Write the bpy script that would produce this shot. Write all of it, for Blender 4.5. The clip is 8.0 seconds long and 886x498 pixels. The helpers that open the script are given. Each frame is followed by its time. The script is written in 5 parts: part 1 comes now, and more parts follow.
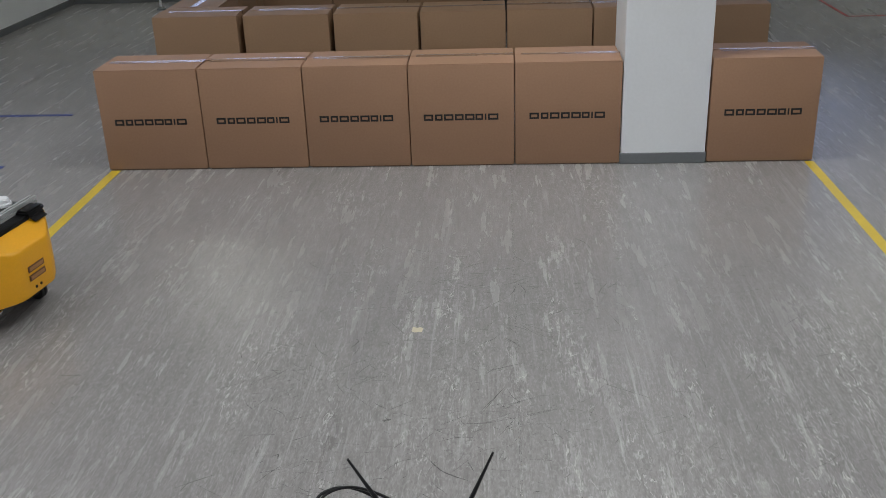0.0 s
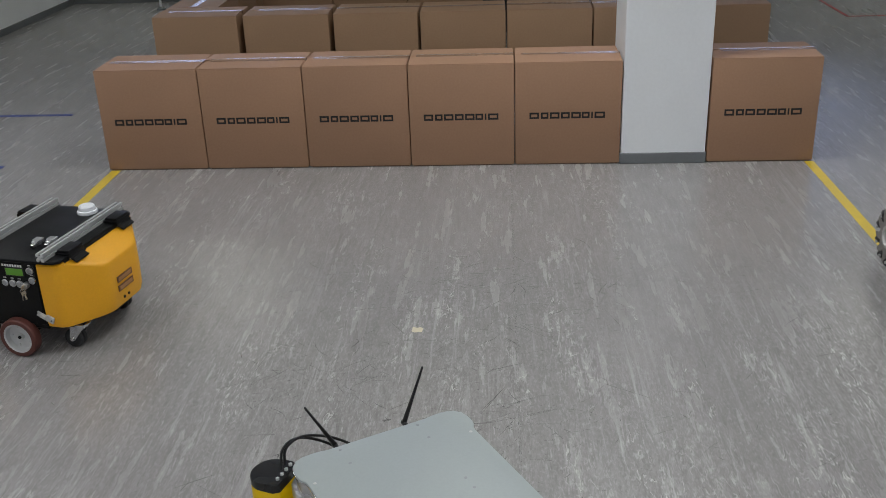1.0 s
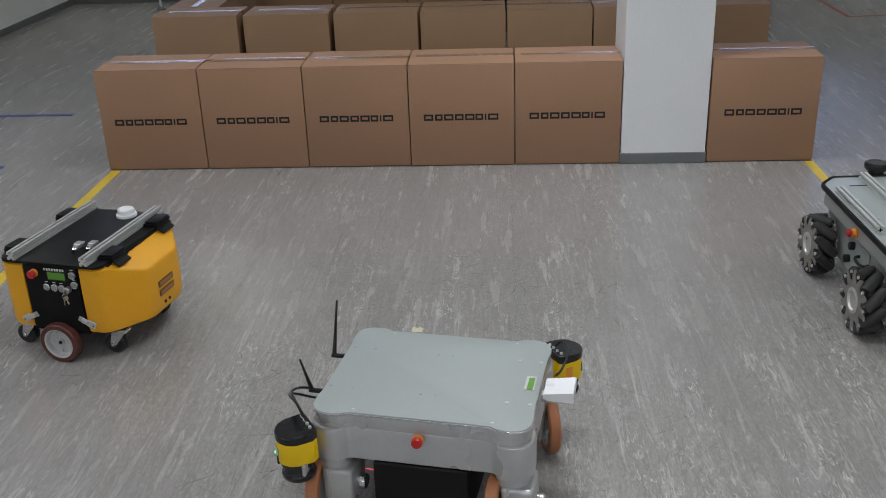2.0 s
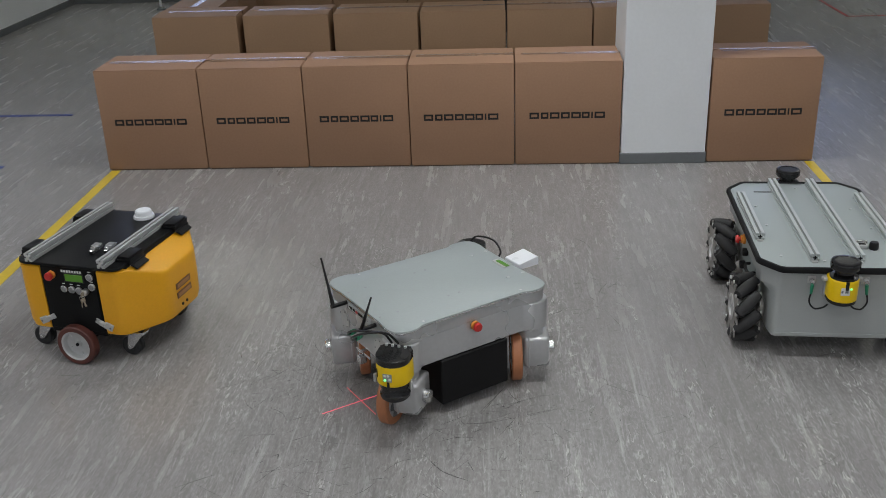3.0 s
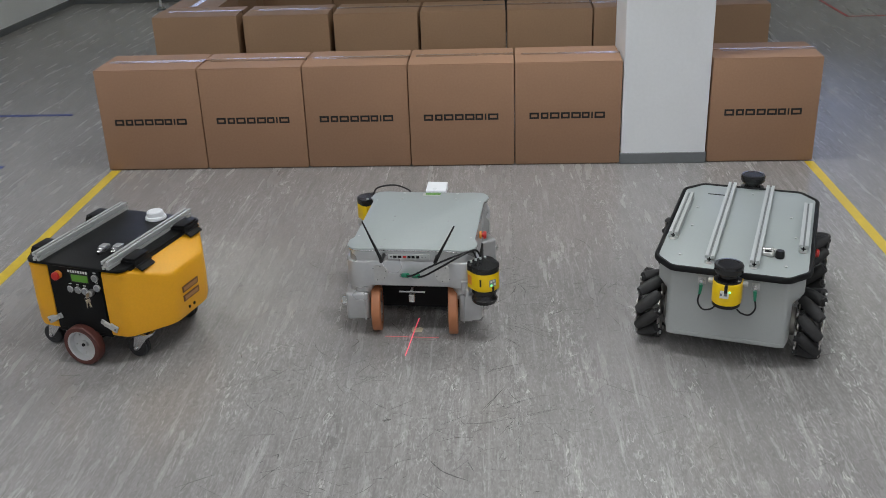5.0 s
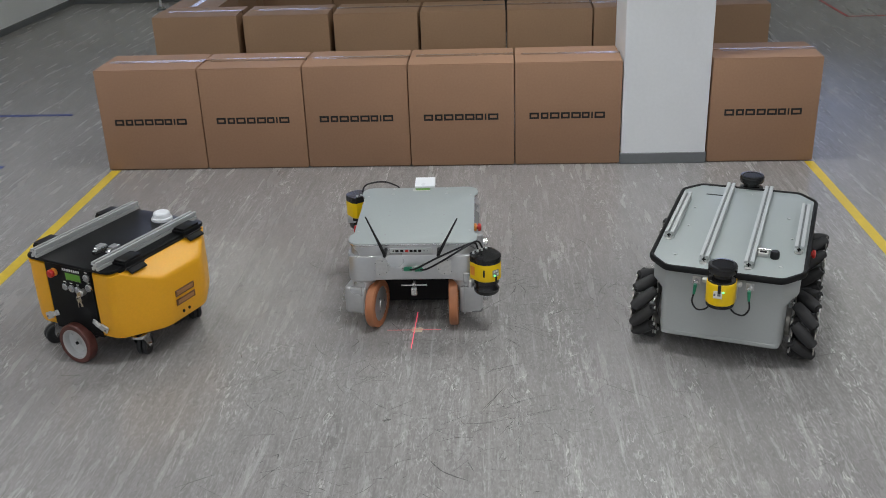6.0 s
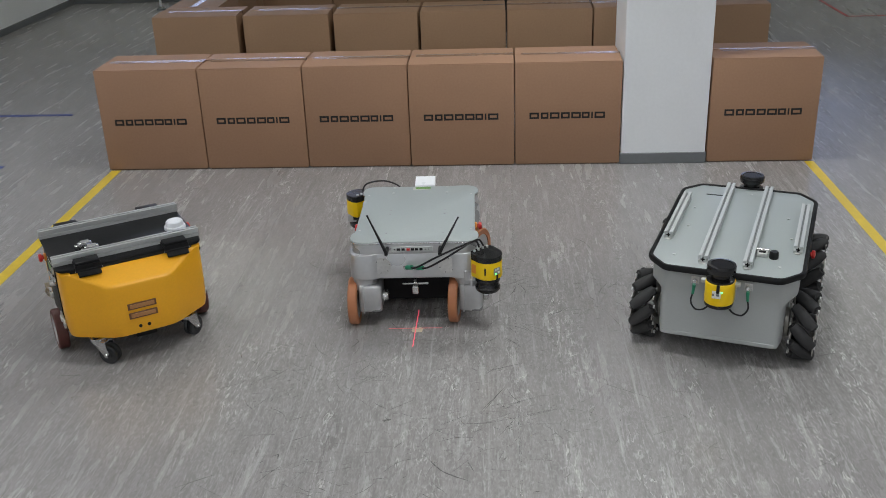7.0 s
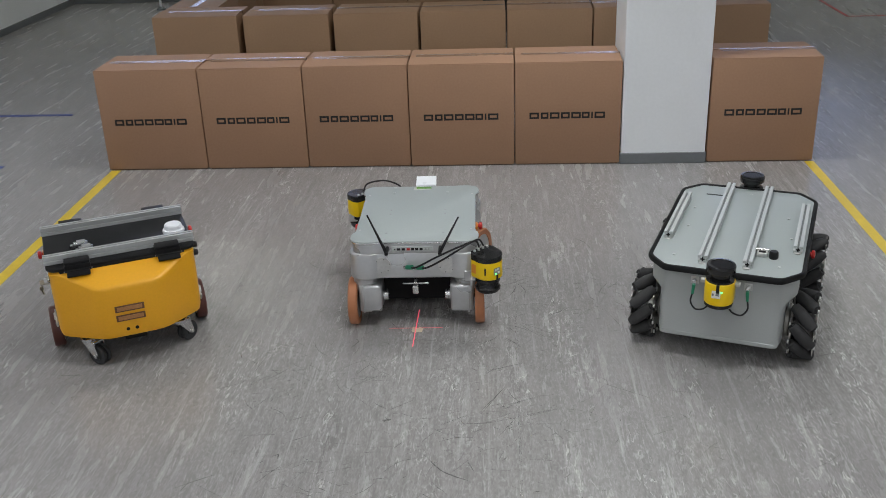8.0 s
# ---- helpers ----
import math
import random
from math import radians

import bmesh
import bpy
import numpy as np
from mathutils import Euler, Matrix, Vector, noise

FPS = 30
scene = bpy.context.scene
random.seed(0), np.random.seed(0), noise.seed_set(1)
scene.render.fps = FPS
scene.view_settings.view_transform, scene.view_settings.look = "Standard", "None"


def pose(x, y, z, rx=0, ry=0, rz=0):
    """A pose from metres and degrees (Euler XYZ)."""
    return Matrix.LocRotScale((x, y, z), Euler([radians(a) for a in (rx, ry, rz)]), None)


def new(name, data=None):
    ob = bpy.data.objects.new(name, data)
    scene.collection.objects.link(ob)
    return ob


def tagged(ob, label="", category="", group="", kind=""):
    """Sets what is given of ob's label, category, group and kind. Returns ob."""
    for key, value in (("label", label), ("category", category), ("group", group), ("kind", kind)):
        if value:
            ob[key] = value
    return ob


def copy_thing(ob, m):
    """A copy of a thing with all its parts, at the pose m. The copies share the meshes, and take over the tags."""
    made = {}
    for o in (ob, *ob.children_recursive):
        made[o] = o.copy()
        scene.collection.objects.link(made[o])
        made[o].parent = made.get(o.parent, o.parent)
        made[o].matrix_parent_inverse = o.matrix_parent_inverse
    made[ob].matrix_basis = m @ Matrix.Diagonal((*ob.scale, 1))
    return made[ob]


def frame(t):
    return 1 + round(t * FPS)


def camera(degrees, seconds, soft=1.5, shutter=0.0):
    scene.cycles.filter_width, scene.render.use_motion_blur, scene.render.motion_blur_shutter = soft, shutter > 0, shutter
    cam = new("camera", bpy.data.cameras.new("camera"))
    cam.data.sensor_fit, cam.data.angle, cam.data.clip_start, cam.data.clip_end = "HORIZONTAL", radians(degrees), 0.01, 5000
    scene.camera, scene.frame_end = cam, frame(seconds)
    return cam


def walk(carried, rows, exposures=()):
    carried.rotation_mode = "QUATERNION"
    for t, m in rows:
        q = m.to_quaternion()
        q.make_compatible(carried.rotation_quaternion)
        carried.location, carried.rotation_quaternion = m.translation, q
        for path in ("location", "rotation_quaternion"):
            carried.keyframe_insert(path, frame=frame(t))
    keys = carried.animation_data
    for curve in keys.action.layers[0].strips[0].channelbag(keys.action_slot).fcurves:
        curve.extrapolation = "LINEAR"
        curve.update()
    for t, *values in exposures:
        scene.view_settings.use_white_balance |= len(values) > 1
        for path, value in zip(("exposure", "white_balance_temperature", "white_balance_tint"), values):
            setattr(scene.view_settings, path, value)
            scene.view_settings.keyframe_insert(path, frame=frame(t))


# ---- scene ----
cam = camera(48.35, 8.0, 0.9)
EYE = pose(0, 0, 1.75, 66.226, 1.865, 2.991)
walk(cam, [(0, EYE), (8, EYE)], [(0, -0.19), (2.6, -0.24), (3.2, -0.26), (4.3, -0.08), (8, -0.06)])

# ---- world and light ----
world = bpy.data.worlds.new("sky")
world.use_nodes = True
scene.world = world
sky = world.node_tree.nodes.new("ShaderNodeTexSky")
sky.sky_type = "NISHITA"
sky.sun_disc = False
sky.sun_elevation = radians(38)
sky.sun_rotation = radians(200)
world.node_tree.nodes["Background"].inputs["Strength"].default_value = 0.035
world.node_tree.links.new(sky.outputs[0], world.node_tree.nodes["Background"].inputs[0])


def area_lamp(name, m, sx, sy, watts, colour, spread=180):
    data = bpy.data.lights.new(name, "AREA")
    data.shape, data.size, data.size_y, data.energy, data.color = "RECTANGLE", sx, sy, watts, colour
    data.spread = radians(spread)
    ob = new(name, data)
    ob.matrix_world = m
    return ob


ROOM = dict(x0=-4.62, x1=6.4, y0=-4.0, y1=10.62, h=3.1)
# Unseen ceiling lamps; the pair at y=9.4 is added to brighten the far end.
LAMP_SPOTS = [(x, y) for y in (-2.4, 0.0, 2.4, 4.8) for x in (-3.2, 0.2, 3.6)] + [(-2.9, 9.4), (3.9, 9.4)]
LAMP_WATTS = {-2.4: 34, 0.0: 13, 2.4: 22.5, 4.8: 23.5, 9.4: 14.5}
for lx, ly in LAMP_SPOTS:
    # the added far pair is tinted yellow-green to colour that end
    area_lamp("tube_light", pose(lx, ly, ROOM["h"] - 0.085), 1.15, 0.26, LAMP_WATTS[ly] * (0.70 if lx < -1 else 1.07 if lx < 3 else 0.76 if lx < 3.8 else 0.68), (0.965, 0.99, 1.0) if ly < 9 else (0.97, 1.0, 0.86), 150)
WINDOWS = [(-4.3, -1.9), (0.9, 4.6)]
for wa, wb in WINDOWS:
    area_lamp("window_daylight", pose((wa + wb) / 2, ROOM["y1"] + 0.1, 1.65, 90, 0, 180), wb - wa, 1.3, 7.5, (0.53, 0.62, 1.0), 55)


# ---- materials ----
def material(name, colour, rough=0.5, metal=0.0, vary=0.08, fine=60.0, coarse=4.0, bump=0.0, bump_scale=200.0,
             specular=0.5, coat=0.0, stretch=(1, 1, 1), object_vary=0.0):
    """A painted, printed or plain surface with variation at two scales, and fine relief."""
    m = bpy.data.materials.new(name)
    m.use_nodes = True
    n, k = m.node_tree.nodes, m.node_tree.links
    b = n["Principled BSDF"]
    b.inputs["Metallic"].default_value = metal
    b.inputs["Specular IOR Level"].default_value = specular
    b.inputs["Coat Weight"].default_value = coat
    tc = n.new("ShaderNodeTexCoord")
    mp = n.new("ShaderNodeMapping")
    mp.inputs["Scale"].default_value = stretch
    k.new(tc.outputs["Object"], mp.inputs[0])
    a, c = n.new("ShaderNodeTexNoise"), n.new("ShaderNodeTexNoise")
    a.inputs["Scale"].default_value, c.inputs["Scale"].default_value = fine, coarse
    a.inputs["Detail"].default_value, c.inputs["Detail"].default_value = 4, 3
    k.new(mp.outputs[0], a.inputs[0]), k.new(mp.outputs[0], c.inputs[0])
    add = n.new("ShaderNodeMath")
    add.operation = "ADD"
    k.new(a.outputs[0], add.inputs[0]), k.new(c.outputs[0], add.inputs[1])
    last = add
    if object_vary:
        info, mul, plus = n.new("ShaderNodeObjectInfo"), n.new("ShaderNodeMath"), n.new("ShaderNodeMath")
        mul.operation, plus.operation = "MULTIPLY_ADD", "ADD"
        mul.inputs[1].default_value, mul.inputs[2].default_value = object_vary, -object_vary / 2
        k.new(info.outputs["Random"], mul.inputs[0])
        k.new(add.outputs[0], plus.inputs[0]), k.new(mul.outputs[0], plus.inputs[1])
        last = plus
    r = n.new("ShaderNodeMapRange")
    r.inputs[1].default_value, r.inputs[2].default_value = 0.6, 1.4
    r.inputs[3].default_value, r.inputs[4].default_value = 1 - vary, 1 + vary
    k.new(last.outputs[0], r.inputs[0])
    mixed = n.new("ShaderNodeVectorMath")
    mixed.operation = "SCALE"
    mixed.inputs[0].default_value = colour
    k.new(r.outputs[0], mixed.inputs["Scale"])
    k.new(mixed.outputs[0], b.inputs["Base Color"])
    rr = n.new("ShaderNodeMapRange")
    rr.inputs[1].default_value, rr.inputs[2].default_value = 0.3, 0.7
    rr.inputs[3].default_value, rr.inputs[4].default_value = max(rough - 0.06, 0.02), rough + 0.06
    k.new(c.outputs[0], rr.inputs[0]), k.new(rr.outputs[0], b.inputs["Roughness"])
    if bump:
        t, u = n.new("ShaderNodeTexNoise"), n.new("ShaderNodeBump")
        t.inputs["Scale"].default_value, t.inputs["Detail"].default_value = bump_scale, 3
        u.inputs["Strength"].default_value, u.inputs["Distance"].default_value = bump, 0.002
        k.new(mp.outputs[0], t.inputs[0]), k.new(t.outputs[0], u.inputs["Height"]), k.new(u.outputs[0], b.inputs["Normal"])
    return m


def glowing(name, colour, strength):
    m = bpy.data.materials.new(name)
    m.use_nodes = True
    b = m.node_tree.nodes["Principled BSDF"]
    b.inputs["Base Color"].default_value = (*colour, 1)
    b.inputs["Emission Color"].default_value = (*colour, 1)
    b.inputs["Emission Strength"].default_value = strength
    b.inputs["Roughness"].default_value = 0.3
    return m


def linoleum(name):
    """Marbled sheet flooring: grey ground with pale flecks drawn out along the sheet, faint darker clouds and a soft sheen."""
    m = bpy.data.materials.new(name)
    m.use_nodes = True
    n, k = m.node_tree.nodes, m.node_tree.links
    b = n["Principled BSDF"]
    tc = n.new("ShaderNodeTexCoord")

    def noisy(scale, sx, sy, detail=4, turn=0.0, rough=0.6, warp=0.0):
        mp, t = n.new("ShaderNodeMapping"), n.new("ShaderNodeTexNoise")
        mp.inputs["Scale"].default_value, mp.inputs["Rotation"].default_value = (sx, sy, 1), (0, 0, turn)
        t.inputs["Scale"].default_value, t.inputs["Detail"].default_value = scale, detail
        t.inputs["Roughness"].default_value, t.inputs["Distortion"].default_value = rough, warp
        k.new(tc.outputs["Object"], mp.inputs[0]), k.new(mp.outputs[0], t.inputs[0])
        return t.outputs[0]

    def ramp(src, a, c, lo=0.0, hi=1.0):
        r = n.new("ShaderNodeMapRange")
        r.inputs[1].default_value, r.inputs[2].default_value, r.inputs[3].default_value, r.inputs[4].default_value = a, c, lo, hi
        k.new(src, r.inputs[0])
        return r.outputs[0]

    def mix(fac, a, c):
        x = n.new("ShaderNodeMix")
        x.data_type = "RGBA"
        k.new(fac, x.inputs["Factor"])
        for s, v in (("A", a), ("B", c)):
            sock = [i for i in x.inputs if i.name == s and i.type == "RGBA"][0]
            if isinstance(v, tuple):
                sock.default_value = (*v, 1)
            else:
                k.new(v, sock)
        return [o for o in x.outputs if o.type == "RGBA"][0]

    def times(a, c):
        x = n.new("ShaderNodeMath")
        x.operation = "MULTIPLY"
        k.new(a, x.inputs[0]), k.new(c, x.inputs[1])
        return x.outputs[0]

    def veins(scale, sy, turn, centre, half, warp):
        """Thin curling lines where a drawn-out noise passes one value."""
        gap, size = n.new("ShaderNodeMath"), n.new("ShaderNodeMath")
        gap.operation, size.operation = "SUBTRACT", "ABSOLUTE"
        gap.inputs[1].default_value = centre
        k.new(noisy(scale, 1.0, sy, 3, turn, 0.55, warp), gap.inputs[0]), k.new(gap.outputs[0], size.inputs[0])
        return ramp(size.outputs[0], half * 0.3, half, 1.0, 0.0)

    clouds = noisy(0.9, 1.0, 0.6, 3)
    ground = mix(ramp(clouds, 0.3, 0.7), (0.254, 0.244, 0.242), (0.282, 0.271, 0.269))
    ground = mix(ramp(noisy(7, 1.0, 0.09, 4, 0.02, 0.6, 0.3), 0.38, 0.66, 0, 0.4), ground, (0.306, 0.295, 0.291))
    ground = mix(ramp(noisy(9, 1.0, 0.11, 4, -0.03, 0.6, 0.4), 0.54, 0.74, 0, 0.35), ground, (0.222, 0.213, 0.211))
    ground = mix(ramp(noisy(45, 1.0, 0.16, 4, 0.03, 0.65, 0.5), 0.42, 0.68, 0, 0.55), ground, (0.350, 0.338, 0.334))
    ground = mix(ramp(noisy(52, 1.0, 0.18, 4, -0.04, 0.65, 0.8), 0.46, 0.72, 0, 0.5), ground, (0.19, 0.181, 0.179))
    ground = mix(ramp(noisy(150, 1.0, 0.35, 3, 0.1, 0.6, 0.5), 0.5, 0.75, 0, 0.5), ground, (0.185, 0.177, 0.175))
    ground = mix(ramp(noisy(130, 1.0, 0.35, 3, -0.1, 0.6, 0.5), 0.5, 0.75, 0, 0.5), ground, (0.47, 0.46, 0.456))
    # clusters of pale curled veins, each with a darker one beside it
    broken = ramp(noisy(52, 1.0, 0.35, 4, 0.2, 0.65), 0.45, 0.57)
    cluster = times(ramp(noisy(7.5, 1.0, 0.13, 4, 0.03, 0.6, 0.5), 0.52, 0.66), broken)
    ground = mix(times(veins(38, 0.24, 0.05, 0.54, 0.034, 0.35), times(cluster, ramp(noisy(25, 1, 0.3), 0.35, 0.6, 0.2, 0.8))), ground, (0.15, 0.143, 0.14))
    ground = mix(times(veins(38, 0.24, 0.05, 0.50, 0.028, 0.35), cluster), ground, (0.63, 0.62, 0.61))
    second = times(ramp(noisy(5.2, 1.0, 0.20, 4, -0.05, 0.6, 0.4), 0.50, 0.64), ramp(noisy(60, 1.0, 0.3, 4, -0.2, 0.65), 0.45, 0.57, 0.0, 0.8))
    ground = mix(times(veins(52, 0.22, -0.04, 0.49, 0.040, 0.4), second), ground, (0.53, 0.52, 0.512))
    flecks = ramp(noisy(46, 1.0, 0.13, 5, 0.06, 0.70, 1.4), 0.565, 0.64, 0, 0.48)
    ground = mix(times(flecks, ramp(noisy(3.2, 1.0, 0.45, 3), 0.42, 0.62)), ground, (0.60, 0.594, 0.59))
    streaks = times(ramp(noisy(34, 1.0, 0.04, 4, 0.03, 0.62, 0.7), 0.57, 0.67, 0, 0.4), ramp(noisy(2.6, 1.0, 0.35, 3, 0.3), 0.40, 0.60))
    ground = mix(streaks, ground, (0.54, 0.535, 0.53))
    dull = times(ramp(noisy(30, 1.0, 0.06, 4, -0.02, 0.62, 0.9), 0.56, 0.67, 0, 0.5), ramp(noisy(2.2, 1.0, 0.35, 3, 0.9), 0.40, 0.62))
    ground = mix(dull, ground, (0.19, 0.181, 0.178))
    ground = mix(ramp(noisy(2.1, 1.0, 0.5, 2, 0.1), 0.5, 0.8, 0, 0.2), ground, (0.21, 0.203, 0.20))
    k.new(ground, b.inputs["Base Color"])
    k.new(ramp(noisy(16, 1, 0.12, 5), 0.3, 0.7, 0.20, 0.30), b.inputs["Roughness"])
    b.inputs["Specular IOR Level"].default_value = 0.46
    u = n.new("ShaderNodeBump")
    u.inputs["Strength"].default_value, u.inputs["Distance"].default_value = 0.05, 0.001
    k.new(noisy(70, 1.0, 0.16, 4), u.inputs["Height"]), k.new(u.outputs[0], b.inputs["Normal"])
    return m


M = dict(
    floor=linoleum("marbled_linoleum"),
    wall=material("white_wall_paint", (0.85, 0.875, 0.90), 0.7, vary=0.03, bump=0.15, bump_scale=120),
    ceiling=material("ceiling_paint", (0.8, 0.8, 0.79), 0.8, vary=0.03),
    skirting=material("grey_skirting", (0.16, 0.17, 0.18), 0.45, vary=0.08),
    card=material("brown_cardboard", (0.372, 0.219, 0.137), 0.72, vary=0.07, fine=90, coarse=3, bump=0.12, bump_scale=160, specular=0.3, object_vary=0.35),
    card_plain=material("plain_brown_cardboard", (0.348, 0.218, 0.130), 0.72, vary=0.08, fine=90, coarse=3, bump=0.12, bump_scale=160, specular=0.3, object_vary=0.4),
    card_shade=material("cardboard_contact_shade", (0.20, 0.12, 0.08), 0.8, vary=0.1),
    tape=material("clear_brown_tape", (0.28, 0.18, 0.125), 0.12, vary=0.08, fine=40, bump=1.0, bump_scale=110, specular=0.6),
    print_black=material("black_print", (0.011, 0.010, 0.010), 0.6, vary=0.15),
    yellow_tape=material("yellow_floor_tape", (0.68, 0.49, 0.035), 0.4, vary=0.1, fine=30, coarse=3),
    blue_tape=material("blue_floor_tape", (0.045, 0.07, 0.28), 0.45, vary=0.12),
    red_tape=material("red_floor_tape", (0.42, 0.05, 0.05), 0.45, vary=0.12),
    scuff=material("rubber_scuff", (0.112, 0.107, 0.104), 0.6, vary=0.3, fine=40),
    scratch=material("pale_scratch", (0.38, 0.37, 0.36), 0.5, vary=0.2, fine=40),
    old_tape=material("cream_tape_remnant", (0.62, 0.56, 0.42), 0.6, vary=0.12, fine=50),
    amber=material("yellow_orange_plastic", (0.84, 0.405, 0.0125), 0.38, vary=0.05, fine=120, coarse=5, bump=0.06, bump_scale=500),
    black_lid=material("black_textured_panel", (0.0055, 0.006, 0.0068), 0.45, vary=0.2, specular=0.16, bump=0.2, bump_scale=700),
    black_plastic=material("black_plastic", (0.010, 0.010, 0.011), 0.4, vary=0.15, specular=0.35),
    black_dark=material("black_steel", (0.006, 0.006, 0.0065), 0.6, vary=0.15, specular=0.25),
    rubber=material("dark_grey_rubber", (0.011, 0.0115, 0.0125), 0.58, specular=0.2, vary=0.2, fine=80, bump=0.2, bump_scale=300),
    castor_rubber=material("grey_castor_rubber", (0.030, 0.031, 0.033), 0.5, specular=0.35, vary=0.2, fine=80),
    red_rubber=material("red_brown_rubber", (0.095, 0.028, 0.021), 0.5, vary=0.15, fine=70),
    tan_rubber=material("tan_polyurethane", (0.42, 0.165, 0.075), 0.48, vary=0.1, fine=50),
    alu=material("slotted_aluminium", (0.57, 0.58, 0.58), 0.34, 0.45, vary=0.05, fine=30, stretch=(1, 20, 20)),
    hinge_black=material("satin_black_moulding", (0.007, 0.007, 0.008), 0.5, specular=0.18, vary=0.15, fine=90),
    roller_rubber=material("worn_roller_rubber", (0.034, 0.034, 0.035), 0.62, specular=0.35, vary=0.25, fine=60, bump=0.25, bump_scale=260),
    plate_steel=material("dull_steel_plate", (0.30, 0.288, 0.268), 0.4, 0.65, vary=0.15, fine=60, bump=0.08, bump_scale=200),
    zinc=material("dull_zinc_plate", (0.55, 0.55, 0.54), 0.45, 0.4, vary=0.15, fine=90),
    slot_shade_grey=material("rail_slot_shade", (0.20, 0.215, 0.21), 0.5, vary=0.06),
    alu_c=material("anodised_aluminium_rail", (0.53, 0.555, 0.55), 0.42, 0.25, vary=0.05, fine=30, stretch=(20, 1, 20)),
    cast=material("cast_aluminium", (0.51, 0.515, 0.52), 0.30, 0.6, vary=0.06, fine=70, bump=0.12, bump_scale=240),
    silver=material("silver_painted_sheet", (0.345, 0.383, 0.382), 0.55, 0.12, vary=0.04, fine=160, coarse=3, bump=0.05, bump_scale=600),
    steel=material("bright_steel", (0.66, 0.66, 0.66), 0.25, 0.95, vary=0.08),
    grey_body=material("light_grey_powder_coat", (0.372, 0.392, 0.388), 0.44, 0.03, vary=0.03, fine=160, coarse=3, bump=0.06, bump_scale=700),
    grey_top=material("light_grey_top_sheet", (0.345, 0.384, 0.384), 0.42, 0.0, vary=0.03, fine=160, coarse=3),
    rim_white=material("turned_wheel_rim", (0.56, 0.565, 0.57), 0.33, 0.45, vary=0.08, fine=50),
    scan_yellow=material("scanner_yellow", (0.80, 0.53, 0.0), 0.35, vary=0.05),
    scan_black=material("scanner_black_window", (0.010, 0.010, 0.011), 0.18, vary=0.1),
    white_plastic=material("white_plastic", (0.84, 0.865, 0.90), 0.3, vary=0.03),
    red_plastic=material("red_plastic", (0.55, 0.025, 0.02), 0.35, vary=0.06),
    orange_plastic=material("orange_plastic", (0.75, 0.28, 0.04), 0.4, vary=0.06),
    green_plug=material("green_connector", (0.02, 0.22, 0.12), 0.45, vary=0.1),
    label_white=material("white_label", (0.72, 0.72, 0.70), 0.5, vary=0.06),
    plate_bronze=material("bronze_reflector", (0.44, 0.22, 0.09), 0.3, 0.45, vary=0.2, fine=200),
    plate_frame=material("brown_plate_frame", (0.14, 0.06, 0.02), 0.5, vary=0.1),
    cover_black=material("satin_black_cover", (0.009, 0.0095, 0.010), 0.28, vary=0.1, bump=0.05),
    cover_grey=material("dark_grey_cover", (0.07, 0.08, 0.08), 0.35, vary=0.1),
    brass=material("brass_key", (0.52, 0.46, 0.36), 0.3, 0.9, vary=0.1),
    button=material("grey_button", (0.30, 0.31, 0.32), 0.35, 0.4, vary=0.1),
    cabinet_dark=material("dark_grey_cabinet", (0.035, 0.037, 0.042), 0.5, vary=0.1),
    lcd=glowing("green_display", (0.10, 0.29, 0.025), 0.03),
    led=glowing("green_indicator", (0.2, 1.0, 0.3), 1.5),
    laser=glowing("red_laser_line", (1.0, 0.12, 0.18), 0.85),
    laser_faint=glowing("faint_red_laser_line", (0.75, 0.14, 0.16), 0.3),
    tube=glowing("luminaire_diffuser", (1.0, 0.96, 0.9), 2.2),
)


def worn_through(m, scale, lo, hi):
    """Lets the ground show through a thin mark where it is rubbed off."""
    n, k = m.node_tree.nodes, m.node_tree.links
    t, r = n.new("ShaderNodeTexNoise"), n.new("ShaderNodeMapRange")
    t.inputs["Scale"].default_value, t.inputs["Detail"].default_value = scale, 4
    r.inputs[1].default_value, r.inputs[2].default_value, r.inputs[3].default_value, r.inputs[4].default_value = 0.36, 0.62, lo, hi
    k.new(n["Texture Coordinate"].outputs["Object"], t.inputs[0]), k.new(t.outputs[0], r.inputs[0])
    k.new(r.outputs[0], n["Principled BSDF"].inputs["Alpha"])


worn_through(M["scuff"], 45, 0.25, 1.0)
worn_through(M["scratch"], 40, 0.1, 0.8)
glass = bpy.data.materials.new("window_glass")
glass.use_nodes = True
glass.node_tree.nodes["Principled BSDF"].inputs["Transmission Weight"].default_value = 1.0
glass.node_tree.nodes["Principled BSDF"].inputs["Roughness"].default_value = 0.0
glass.node_tree.nodes["Principled BSDF"].inputs["IOR"].default_value = 1.02


# ---- mesh tools ----
def merge(dst, src, m=None, mi=0):
    if m is not None:
        bmesh.ops.transform(src, matrix=m, verts=src.verts)
    made = {v: dst.verts.new(v.co) for v in src.verts}
    for f in src.faces:
        nf = dst.faces.new([made[v] for v in f.verts])
        nf.material_index = mi
    src.free()
    return dst


def block(size, at=(0, 0, 0), bevel=0.0, seg=2, m=None, into=None, mi=0):
    """A box of that size round the point at, with rounded edges."""
    s = bmesh.new()
    bmesh.ops.create_cube(s, size=1, matrix=Matrix.Translation(at) @ Matrix.Diagonal((*size, 1)))
    if bevel:
        bmesh.ops.bevel(s, geom=s.edges[:], offset=bevel, segments=seg, affect="EDGES", profile=0.5)
    return merge(into if into is not None else bmesh.new(), s, m, mi)


